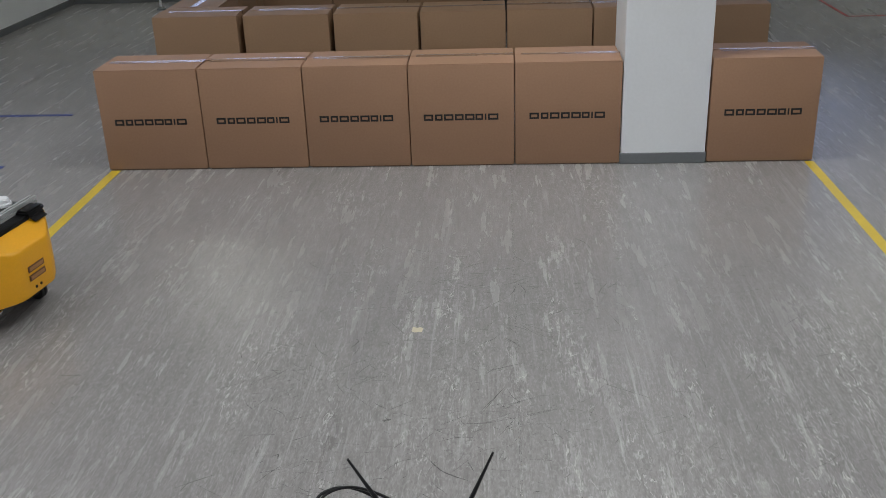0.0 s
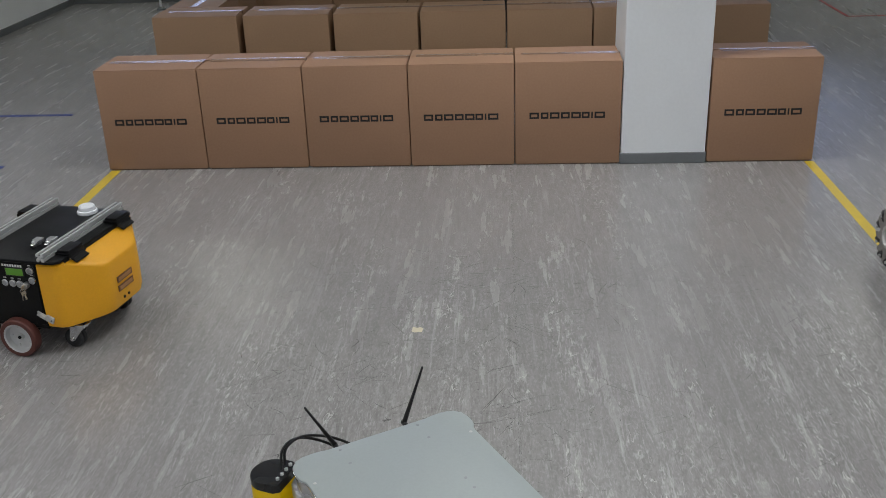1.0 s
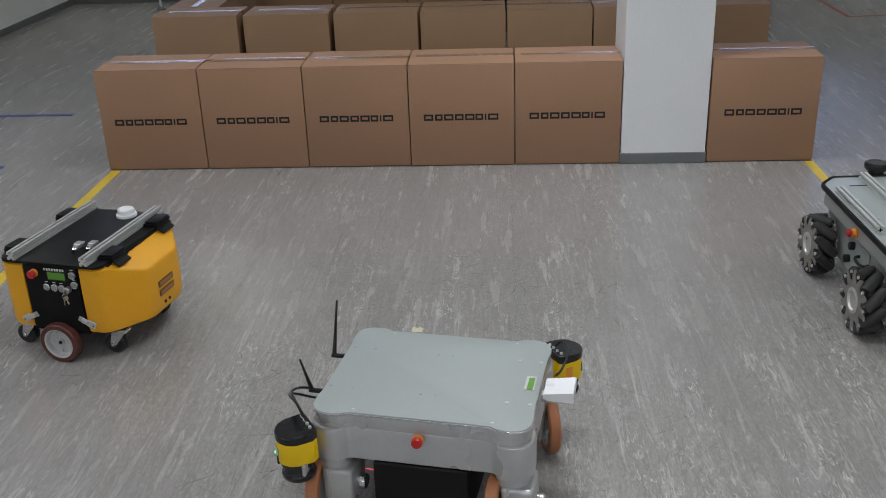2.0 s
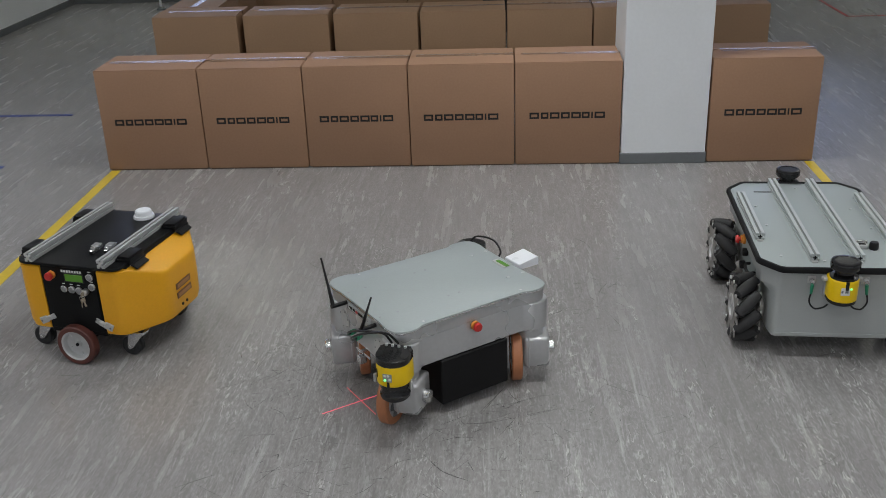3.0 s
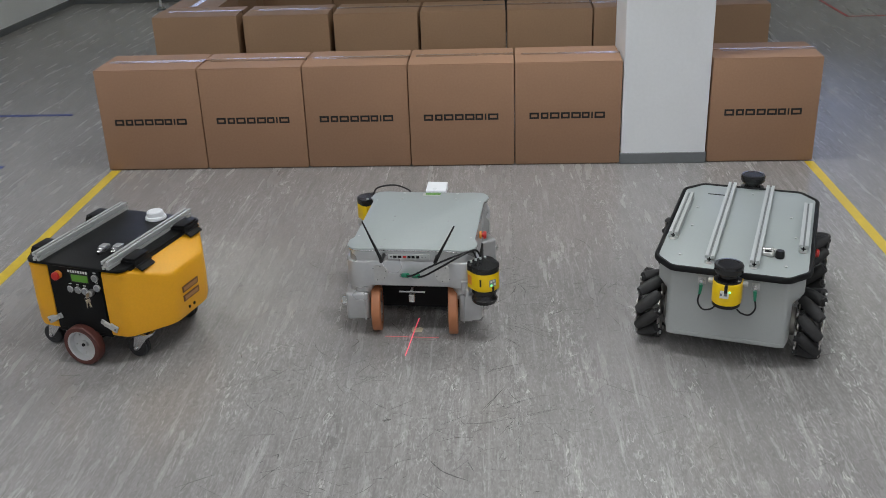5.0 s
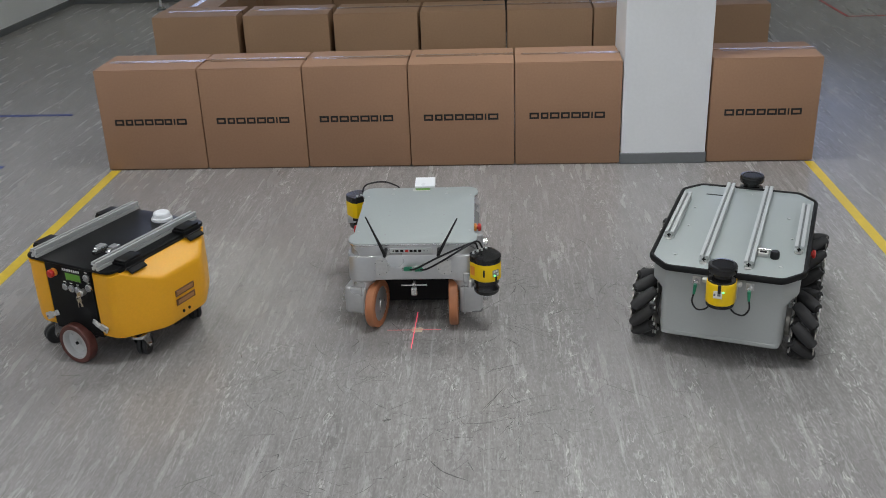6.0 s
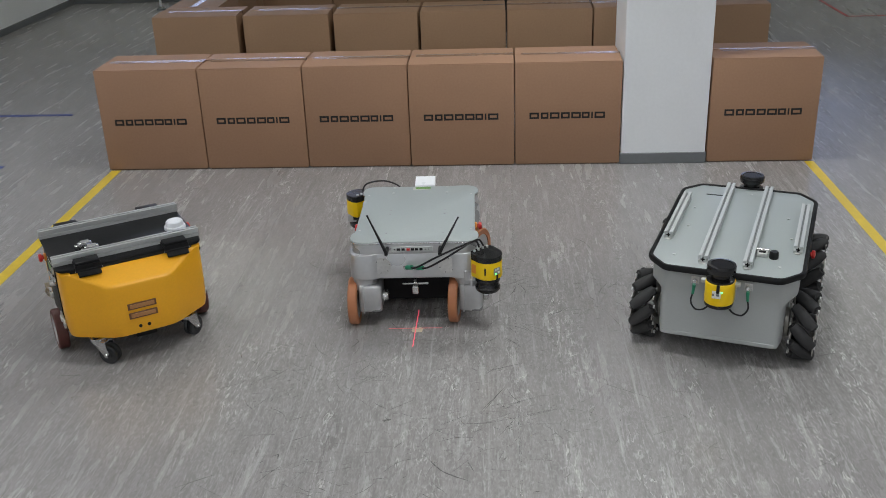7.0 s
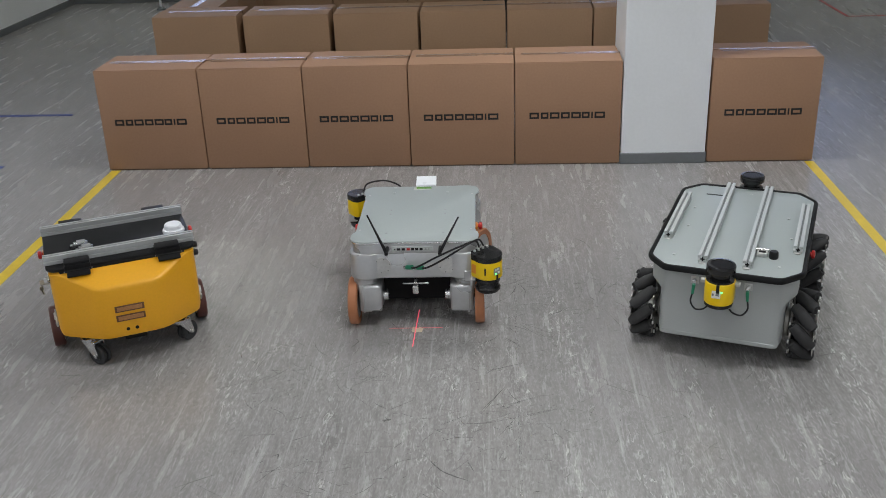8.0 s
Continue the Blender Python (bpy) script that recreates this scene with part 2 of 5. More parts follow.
def turned(profile, seg=32, m=None, into=None, mi=0):
    """A solid of revolution about z; profile of (radius, z), ends at radius 0 are closed."""
    s = bmesh.new()
    rings = []
    for r, z in profile:
        if r < 1e-6:
            rings.append([s.verts.new((0, 0, z))])
        else:
            rings.append([s.verts.new((r * math.cos(2 * math.pi * i / seg), r * math.sin(2 * math.pi * i / seg), z)) for i in range(seg)])
    for a, c in zip(rings, rings[1:]):
        for i in range(seg):
            j = (i + 1) % seg
            if len(a) == 1 and len(c) > 1:
                s.faces.new((a[0], c[j], c[i]))
            elif len(c) == 1 and len(a) > 1:
                s.faces.new((a[i], a[j], c[0]))
            elif len(a) > 1:
                s.faces.new((a[i], a[j], c[j], c[i]))
    bmesh.ops.recalc_face_normals(s, faces=s.faces[:])
    return merge(into if into is not None else bmesh.new(), s, m, mi)


def disc(r, h, m=None, into=None, seg=24, edge=0.15, mi=0):
    """A cylinder with softened rims, from z=0 to z=h."""
    e = min(r, h) * edge
    return turned([(0, 0), (r - e, 0), (r, e), (r, h - e), (r - e, h), (0, h)], seg, m, into, mi)


def loft(rings, m=None, into=None, mi=0, cap=True):
    """A skin over closed rings with equal counts of points."""
    s = bmesh.new()
    vs = [[s.verts.new(p) for p in ring] for ring in rings]
    n = len(vs[0])
    for a, c in zip(vs, vs[1:]):
        for i in range(n):
            j = (i + 1) % n
            s.faces.new((a[i], a[j], c[j], c[i]))
    if cap:
        s.faces.new(vs[0][::-1]), s.faces.new(vs[-1])
    bmesh.ops.recalc_face_normals(s, faces=s.faces[:])
    return merge(into if into is not None else bmesh.new(), s, m, mi)


def prism(outline, z0, z1, soft=0.0, m=None, into=None, mi=0):
    """An upright prism over an outline, its rims softened."""
    cx = sum(p[0] for p in outline) / len(outline)
    cy = sum(p[1] for p in outline) / len(outline)

    def inset(d):
        out = []
        for i, (x, y) in enumerate(outline):
            a, c = Vector(outline[i - 1]), Vector(outline[(i + 1) % len(outline)])
            t = (c - a).normalized()
            nrm = Vector((-t.y, t.x))
            if nrm.dot(Vector((cx - x, cy - y))) < 0:
                nrm = -nrm
            out.append((x + nrm.x * d, y + nrm.y * d))
        return out
    lev = [(z0, soft), (z0 + soft, 0), (z1 - soft, 0), (z1 - soft * 0.3, soft * 0.4), (z1, soft)] if soft else [(z0, 0), (z1, 0)]
    return loft([[(x, y, z) for x, y in (inset(d) if d else outline)] for z, d in lev], m, into, mi)


def rounded(corners, radii, steps=5):
    """A closed outline with its corners rounded."""
    out = []
    for i, p in enumerate(corners):
        p, a, c = Vector(p), Vector(corners[i - 1]), Vector(corners[(i + 1) % len(corners)])
        u, v = (a - p).normalized(), (c - p).normalized()
        r = radii[i] if isinstance(radii, (list, tuple)) else radii
        p0, p1 = p + u * r, p + v * r
        for q in range(steps + 1):
            t = q / steps
            out.append(tuple((1 - t) ** 2 * p0 + 2 * t * (1 - t) * p + t * t * p1))
    return out


def rectangle(hx, hy, r, steps=5):
    return rounded([(-hx, -hy), (hx, -hy), (hx, hy), (-hx, hy)], r, steps)


def curve_points(ctrl, steps=8):
    """A smooth line through control points."""
    p = [Vector(c) for c in ctrl]
    p = [2 * p[0] - p[1]] + p + [2 * p[-1] - p[-2]]
    out = []
    for i in range(1, len(p) - 2):
        for q in range(steps):
            t = q / steps
            a, b, c, d = p[i - 1], p[i], p[i + 1], p[i + 2]
            out.append(0.5 * (2 * b + (c - a) * t + (2 * a - 5 * b + 4 * c - d) * t * t + (3 * b - a - 3 * c + d) * t ** 3))
    out.append(p[-2])
    return out


def hose(points, r, seg=8, into=None, mi=0, r1=None):
    """A round tube along points."""
    s = bmesh.new()
    pts = [Vector(q) for q in points]
    rings = []
    side = Vector((0.3, 0.5, 0.81)).normalized()
    for i, q in enumerate(pts):
        t = (pts[min(i + 1, len(pts) - 1)] - pts[max(i - 1, 0)]).normalized()
        side = (side - t * side.dot(t)).normalized()
        up = t.cross(side)
        rad = r if r1 is None else r + (r1 - r) * i / (len(pts) - 1)
        rings.append([s.verts.new(q + rad * (math.cos(2 * math.pi * j / seg) * side + math.sin(2 * math.pi * j / seg) * up)) for j in range(seg)])
    for a, c in zip(rings, rings[1:]):
        for j in range(seg):
            s.faces.new((a[j], a[(j + 1) % seg], c[(j + 1) % seg], c[j]))
    s.faces.new(rings[0][::-1]), s.faces.new(rings[-1])
    bmesh.ops.recalc_face_normals(s, faces=s.faces[:])
    return merge(into if into is not None else bmesh.new(), s, None, mi)


def to_mesh(name, bm, mats, smooth=35):
    me = bpy.data.meshes.new(name)
    bm.to_mesh(me)
    bm.free()
    for m in (mats if isinstance(mats, (list, tuple)) else [mats]):
        me.materials.append(m)
    if smooth:
        me.shade_smooth()
        me.set_sharp_from_angle(angle=radians(smooth))
    return me


def part(name, bm, mats, parent, label="", at=None, smooth=35):
    ob = new(name, to_mesh(name, bm, mats, smooth))
    ob.parent = parent
    if at is not None:
        ob.matrix_basis = at
    return tagged(ob, label)


def again(name, mesh, parent, at, label=""):
    ob = new(name, mesh)
    ob.parent, ob.matrix_basis = parent, at
    return tagged(ob, label)


def setting(name, bm, mats, label, category, smooth=35):
    return tagged(new(name, to_mesh(name, bm, mats, smooth)), label, category, kind="structure")


def thing(name, label, category, group="", at=None):
    ob = new(name)
    ob.empty_display_size = 0.1
    if at is not None:
        ob.matrix_basis = at
    return tagged(ob, label, category, group)


AX = {"x": pose(0, 0, 0, 0, 90, 0), "-x": pose(0, 0, 0, 0, -90, 0), "y": pose(0, 0, 0, -90, 0, 0), "-y": pose(0, 0, 0, 90, 0, 0), "z": Matrix(), "-z": pose(0, 0, 0, 180, 0, 0)}


def facing(x, y, z, axis):
    return Matrix.Translation((x, y, z)) @ AX[axis]


# ---- the room ----
def build_room():
    X0, X1, Y0, Y1, H = (ROOM[q] for q in ("x0", "x1", "y0", "y1", "h"))
    T = 0.2
    bm = bmesh.new()
    block((X1 - X0 + 2 * T, Y1 - Y0 + 2 * T, 0.2), ((X0 + X1) / 2, (Y0 + Y1) / 2, -0.1), into=bm)
    setting("floor", bm, M["floor"], "grey marbled linoleum floor with pale flecks and scuffs", "floor", 0)
    setting("ceiling", block((X1 - X0 + 2 * T, Y1 - Y0 + 2 * T, 0.2), ((X0 + X1) / 2, (Y0 + Y1) / 2, H + 0.1)), M["ceiling"], "plain white painted ceiling", "ceiling", 0)
    setting("wall_west", block((T, Y1 - Y0, H), (X0 - T / 2, (Y0 + Y1) / 2, H / 2)), M["wall"], "plain white painted wall with grey skirting", "wall", 0)
    setting("wall_east", block((T, Y1 - Y0, H), (X1 + T / 2, (Y0 + Y1) / 2, H / 2)), M["wall"], "plain white painted wall", "wall", 0)
    setting("wall_south", block((X1 - X0 + 2 * T, T, H), ((X0 + X1) / 2, Y0 - T / 2, H / 2)), M["wall"], "plain white painted wall", "wall", 0)
    z0, z1 = 0.95, 2.35
    bm = bmesh.new()
    block((X1 - X0 + 2 * T, T, z0), ((X0 + X1) / 2, Y1 + T / 2, z0 / 2), into=bm)
    block((X1 - X0 + 2 * T, T, H - z1), ((X0 + X1) / 2, Y1 + T / 2, (H + z1) / 2), into=bm)
    edges = [X0 - T] + [v for w in WINDOWS for v in w] + [X1 + T]
    for a, c in zip(edges[::2], edges[1::2]):
        block((c - a, T, z1 - z0), ((a + c) / 2, Y1 + T / 2, (z0 + z1) / 2), into=bm)
    setting("wall_north", bm, M["wall"], "white painted wall with window openings", "wall", 0)
    for i, (a, c) in enumerate(WINDOWS):
        w = tagged(new("window_%d" % (i + 1)), "daylit window with a white frame", "window", kind="structure")
        fr = bmesh.new()
        for x in (a + 0.03, (2 * a + c) / 3, (a + 2 * c) / 3, c - 0.03):
            block((0.06, 0.07, z1 - z0), (x, Y1 + 0.14, (z0 + z1) / 2), 0.004, 1, into=fr)
        for z in (z0 + 0.03, z1 - 0.03):
            block((c - a - 0.12, 0.066, 0.06), ((a + c) / 2, Y1 + 0.14, z), 0.004, 1, into=fr)
        part("window_frame", fr, M["white_plastic"], w)
        p = part("pane", block((c - a - 0.13, 0.006, z1 - z0 - 0.13), ((a + c) / 2, Y1 + 0.14, (z0 + z1) / 2)), glass, w)
        p.visible_shadow = False
    bm = block((0.014, Y1 - Y0, 0.062), (X0 + 0.007, (Y0 + Y1) / 2, 0.031), 0.003, 1)
    block((X1 - X0 - 0.03, 0.014, 0.062), ((X0 + X1) / 2, Y1 - 0.007, 0.031), 0.003, 1, into=bm)
    setting("baseboard", bm, M["skirting"], "dark grey plastic skirting strip", "skirting")
    # pillar
    px0, px1, py0, py1 = 0.632, 1.077, 5.083, 5.52
    bm = block((px1 - px0, py1 - py0, H), ((px0 + px1) / 2, (py0 + py1) / 2, H / 2), 0.004, 1)
    pil = setting("pillar", bm, M["wall"], "square white painted pillar with grey skirting", "pillar")
    part("skirting", block((px1 - px0 + 0.012, py1 - py0 + 0.012, 0.06), ((px0 + px1) / 2, (py0 + py1) / 2, 0.03), 0.003, 1), M["skirting"], pil, "grey plastic skirting strip")
    # floor tapes
    def strip(name, x0, x1, y0, y1, mat, label, z=0.0012):
        bm = block((x1 - x0, y1 - y0, z), ((x0 + x1) / 2, (y0 + y1) / 2, z / 2))
        setting(name, bm, mat, label, "floor marking", 0)
    strip("yellow_line", -2.164, -2.110, 0.5, 5.08, M["yellow_tape"], "yellow adhesive floor marking line")
    strip("yellow_line", 1.601, 1.650, 0.5, 5.08, M["yellow_tape"], "yellow adhesive floor marking line")
    strip("blue_line", -4.2, -2.853, 6.21, 6.245, M["blue_tape"], "blue adhesive floor marking line")
    strip("blue_line", -4.2, -2.825, 5.147, 5.182, M["blue_tape"], "blue adhesive floor marking line")
    bm = block((0.03, 1.5, 0.0012), (3.057, 9.72, 0.0006))
    block((2.0, 0.03, 0.0012), (4.042, 8.985, 0.0006), into=bm)
    setting("red_line", bm, M["red_tape"], "red adhesive floor marking line", "floor marking", 0)
    # weld seams of the sheets
    bm = bmesh.new()
    for x in (0.05,):
        for off, w in ((-0.0028, 0.0018), (0.0028, 0.0012)):
            block((w, Y1 - Y0 - 0.1, 0.0006), (x - 0.004 + off, (Y0 + Y1) / 2, 0.0003), into=bm)
    setting("seam", bm, M["scratch"], "pale welded seam between linoleum sheets", "floor seam", 0)


def build_ceiling_light():
    H = ROOM["h"]
    first = None
    for x, y in LAMP_SPOTS:
        if first is None:
            first = thing("ceiling_light", "white surface-mounted fluorescent ceiling luminaire, out of view", "lamp", "ceiling lights", pose(x, y, H))
            part("housing", block((1.25, 0.34, 0.06), (0, 0, -0.03), 0.008, 2), M["white_plastic"], first)
            part("diffuser", block((1.17, 0.28, 0.012), (0, 0, -0.067), 0.004, 1), M["tube"], first, "glowing white diffuser")
        else:
            copy_thing(first, pose(x, y, H))


def build_scuffs():
    """Rubber marks and scratches left on the floor, thin as films."""
    rnd = random.Random(5)

    def marks(count, spread, width, lift, length):
        bm = bmesh.new()
        for _ in range(count):
            x, y = spread(rnd)
            a, bend, ln = rnd.choice((0, math.pi)) + rnd.gauss(0.15, 0.75), rnd.uniform(-3.5, 3.5), length(rnd)
            w = width(rnd) * max(1.0, y / 2.4)
            pts, h = [], a
            n = max(4, int(ln / 0.025))
            for i in range(n + 1):
                pts.append((x, y, h, w * math.sin(math.pi * (0.06 + 0.9 * i / n)) * rnd.uniform(0.35, 1.2)))
                x, y, h = x + math.cos(h) * ln / n, y + math.sin(h) * ln / n, h + bend * ln / n + rnd.uniform(-0.2, 0.2)
            row = [(bm.verts.new((px - math.sin(ph) * pw, py + math.cos(ph) * pw, lift)), bm.verts.new((px + math.sin(ph) * pw, py - math.cos(ph) * pw, lift))) for px, py, ph, pw in pts]
            for (p, q), (r, s) in zip(row, row[1:]):
                bm.faces.new((p, q, s, r))
        bmesh.ops.recalc_face_normals(bm, faces=bm.faces[:])
        return bm

    knots = [(rnd.gauss(-0.25, 0.55), rnd.uniform(2.0, 3.8)) for _ in range(34)] + [(0.35, 3.55), (0.42, 3.4), (0.3, 3.25), (-0.45, 2.95), (-0.75, 2.85)]

    def busy(r):
        if r.random() < 0.6:
            kx, ky = r.choice(knots)
            return r.gauss(kx, 0.075), r.gauss(ky, 0.09)
        return r.gauss(-0.2, 0.75), r.uniform(1.85, 4.0)

    def wide(r):
        return r.uniform(-4.2, 4.5), r.uniform(1.6, 9)
    dark = marks(1000, busy, lambda r: r.choice((0.0005, 0.0006, 0.0007, 0.0010, 0.0014)), 0.0007, lambda r: r.uniform(0.012, 0.05) if r.random() < 0.74 else r.uniform(0.05, 0.17))
    tagged(new("scuff_marks", to_mesh("scuff_marks", dark, M["scuff"], 0)), "thin dark rubber scuff marks on the floor", "scuff marks", kind="stuff")
    far = marks(45, wide, lambda r: r.choice((0.0005, 0.0008, 0.0011)), 0.0006, lambda r: r.uniform(0.03, 0.25))
    tagged(new("scuff_marks", to_mesh("scuff_marks", far, M["scuff"], 0)), "thin dark rubber scuff marks on the floor", "scuff marks", kind="stuff")
    pale = marks(150, wide, lambda r: r.choice((0.0005, 0.0007, 0.001)), 0.0005, lambda r: r.uniform(0.03, 0.18))
    tagged(new("scratches", to_mesh("scratches", pale, M["scratch"], 0)), "fine pale scratches on the floor", "scratches", kind="stuff")
    # single marks: from, to, bow, half width
    far_marks = ((-0.97, 2.81, -0.89, 2.85, 0.000, 0.0013), (-0.86, 2.82, -0.79, 2.91, 0.010, 0.0013), (-0.86, 2.75, -0.81, 2.68, -0.006, 0.0013), (-0.84, 2.73, -0.79, 2.74, 0.000, 0.0013), (-0.71, 2.75, -0.67, 2.78, 0.000, 0.0013), (-0.77, 2.70, -0.69, 2.62, 0.013, 0.0013), (-0.83, 2.54, -0.68, 2.55, -0.002, 0.0013), (-0.70, 2.43, -0.68, 2.42, 0.017, 0.0029), (-0.72, 2.35, -0.65, 2.37, 0.000, 0.0021), (-0.96, 2.27, -0.85, 2.34, 0.001, 0.0019), (-0.53, 2.82, -0.49, 2.79, 0.000, 0.0013), (-0.39, 2.62, -0.36, 2.63, 0.000, 0.0068))
    mid_marks = ((-0.39, 2.67, -0.29, 2.75, -0.001, 0.0013), (-0.42, 2.72, -0.38, 2.69, 0.000, 0.0013), (-0.29, 2.63, -0.22, 2.64, 0.000, 0.0013), (-0.20, 2.60, -0.11, 2.66, 0.000, 0.0013), (-0.16, 2.61, 0.03, 2.64, -0.015, 0.0013), (-0.07, 2.67, 0.00, 2.82, 0.001, 0.0013), (-0.01, 2.68, 0.12, 2.76, 0.014, 0.0013), (-0.20, 2.51, -0.08, 2.53, 0.013, 0.0018), (-0.24, 2.44, -0.09, 2.31, -0.021, 0.0023), (-0.36, 2.35, -0.24, 2.43, 0.020, 0.0013), (-0.39, 2.32, -0.34, 2.33, 0.000, 0.0013), (-0.44, 2.24, -0.37, 2.31, -0.007, 0.0013))
    near_marks = ((-0.60, 2.29, -0.52, 2.26, -0.011, 0.0013), (-0.87, 3.06, -0.78, 3.10, 0.000, 0.0013), (-0.69, 3.03, -0.63, 3.03, 0.000, 0.0013), (0.00, 3.15, 0.05, 3.11, 0.000, 0.0013), (-0.69, 2.49, -0.59, 2.55, 0.000, 0.0013), (-0.77, 3.15, -0.71, 3.09, 0.000, 0.0013), (-0.11, 2.41, -0.09, 2.36, 0.000, 0.0019), (0.05, 2.65, 0.19, 2.70, 0.000, 0.0013), (-0.72, 2.30, -0.66, 2.39, 0.002, 0.0013), (-0.55, 3.16, -0.54, 3.11, 0.016, 0.0029))
    wheel_marks = ((-0.63, 3.36, -0.42, 3.41, 0.01, 0.0016), (-0.42, 3.41, -0.31, 3.34, 0.006, 0.0013), (-0.01, 3.59, 0.04, 3.62, 0.004, 0.0014), (0.04, 3.62, 0.12, 3.6, 0, 0.0014), (0.05, 3.62, 0.08, 3.48, 0.02, 0.0022), (-0.1, 3.37, -0.05, 3.42, -0.006, 0.002), (-0.05, 3.42, 0.02, 3.49, 0.0, 0.0016), (0.02, 3.5, 0.05, 3.59, -0.006, 0.0024), (0.05, 3.42, 0.23, 3.38, 0.03, 0.0014), (-0.24, 3.48, -0.14, 3.47, 0.003, 0.0013), (-0.23, 3.46, -0.12, 3.45, 0.003, 0.0013), (-0.43, 3.29, -0.36, 3.18, 0.0, 0.0014))
    turning_marks = ((0.07, 3.27, 0.14, 3.22, 0, 0.0018), (-0.01, 3.17, 0.06, 3.09, 0.006, 0.0018), (-0.55, 3.09, -0.53, 3.13, 0, 0.0026), (-0.45, 3.13, -0.41, 3.1, 0.012, 0.0015), (0.29, 2.87, 0.48, 2.75, 0, 0.0015), (-0.03, 2.69, 0.15, 2.78, 0.006, 0.0013), (0.05, 2.64, 0.17, 2.69, 0, 0.0012), (-0.08, 2.67, 0.0, 2.82, 0, 0.0013), (0.2, 2.56, 0.27, 2.58, 0, 0.0013), (0.72, 2.57, 0.78, 2.61, -0.02, 0.0013), (-0.84, 3.84, -0.75, 3.76, -0.012, 0.002), (-1.68, 3.5, -1.66, 3.55, 0, 0.004))
    bm = bmesh.new()
    for ax, ay, ex, ey, bow, w in far_marks + mid_marks + near_marks + wheel_marks + turning_marks:
        d = Vector((ex - ax, ey - ay))
        nrm = Vector((-d.y, d.x)).normalized()
        mid = Vector(((ax + ex) / 2, (ay + ey) / 2)) + nrm * bow
        p = curve_points([(ax, ay, 0), (mid.x, mid.y, 0), (ex, ey, 0)], 9)
        row = []
        for i, q in enumerate(p):
            t = (p[min(i + 1, len(p) - 1)] - p[max(i - 1, 0)]).normalized()
            ww = w * (0.2 + 0.8 * math.sin(math.pi * i / (len(p) - 1))) * rnd.uniform(0.45, 1.15)
            row.append((bm.verts.new((q.x - t.y * ww, q.y + t.x * ww, 0.0009)), bm.verts.new((q.x + t.y * ww, q.y - t.x * ww, 0.0009))))
        for (a, c), (d, e) in zip(row, row[1:]):
            bm.faces.new((a, c, e, d))
    bmesh.ops.recalc_face_normals(bm, faces=bm.faces[:])
    tagged(new("scuff_marks", to_mesh("scuff_marks", bm, M["scuff"], 0)), "long curved dark rubber scuff marks on the floor", "scuff marks", kind="stuff")
    o = rounded([(-0.020, -0.014), (-0.003, -0.021), (0.004, -0.015), (0.019, -0.020), (0.023, 0.012), (0.008, 0.020), (0.002, 0.013), (-0.017, 0.022)], 0.004, 3)
    ob = new("tape_remnant", to_mesh("tape_remnant", prism(o, 0, 0.0012), M["old_tape"], 0))
    ob.matrix_basis = pose(-0.322, 3.224, 0)
    tagged(ob, "small torn cream tape remnant on the floor", "tape remnant")


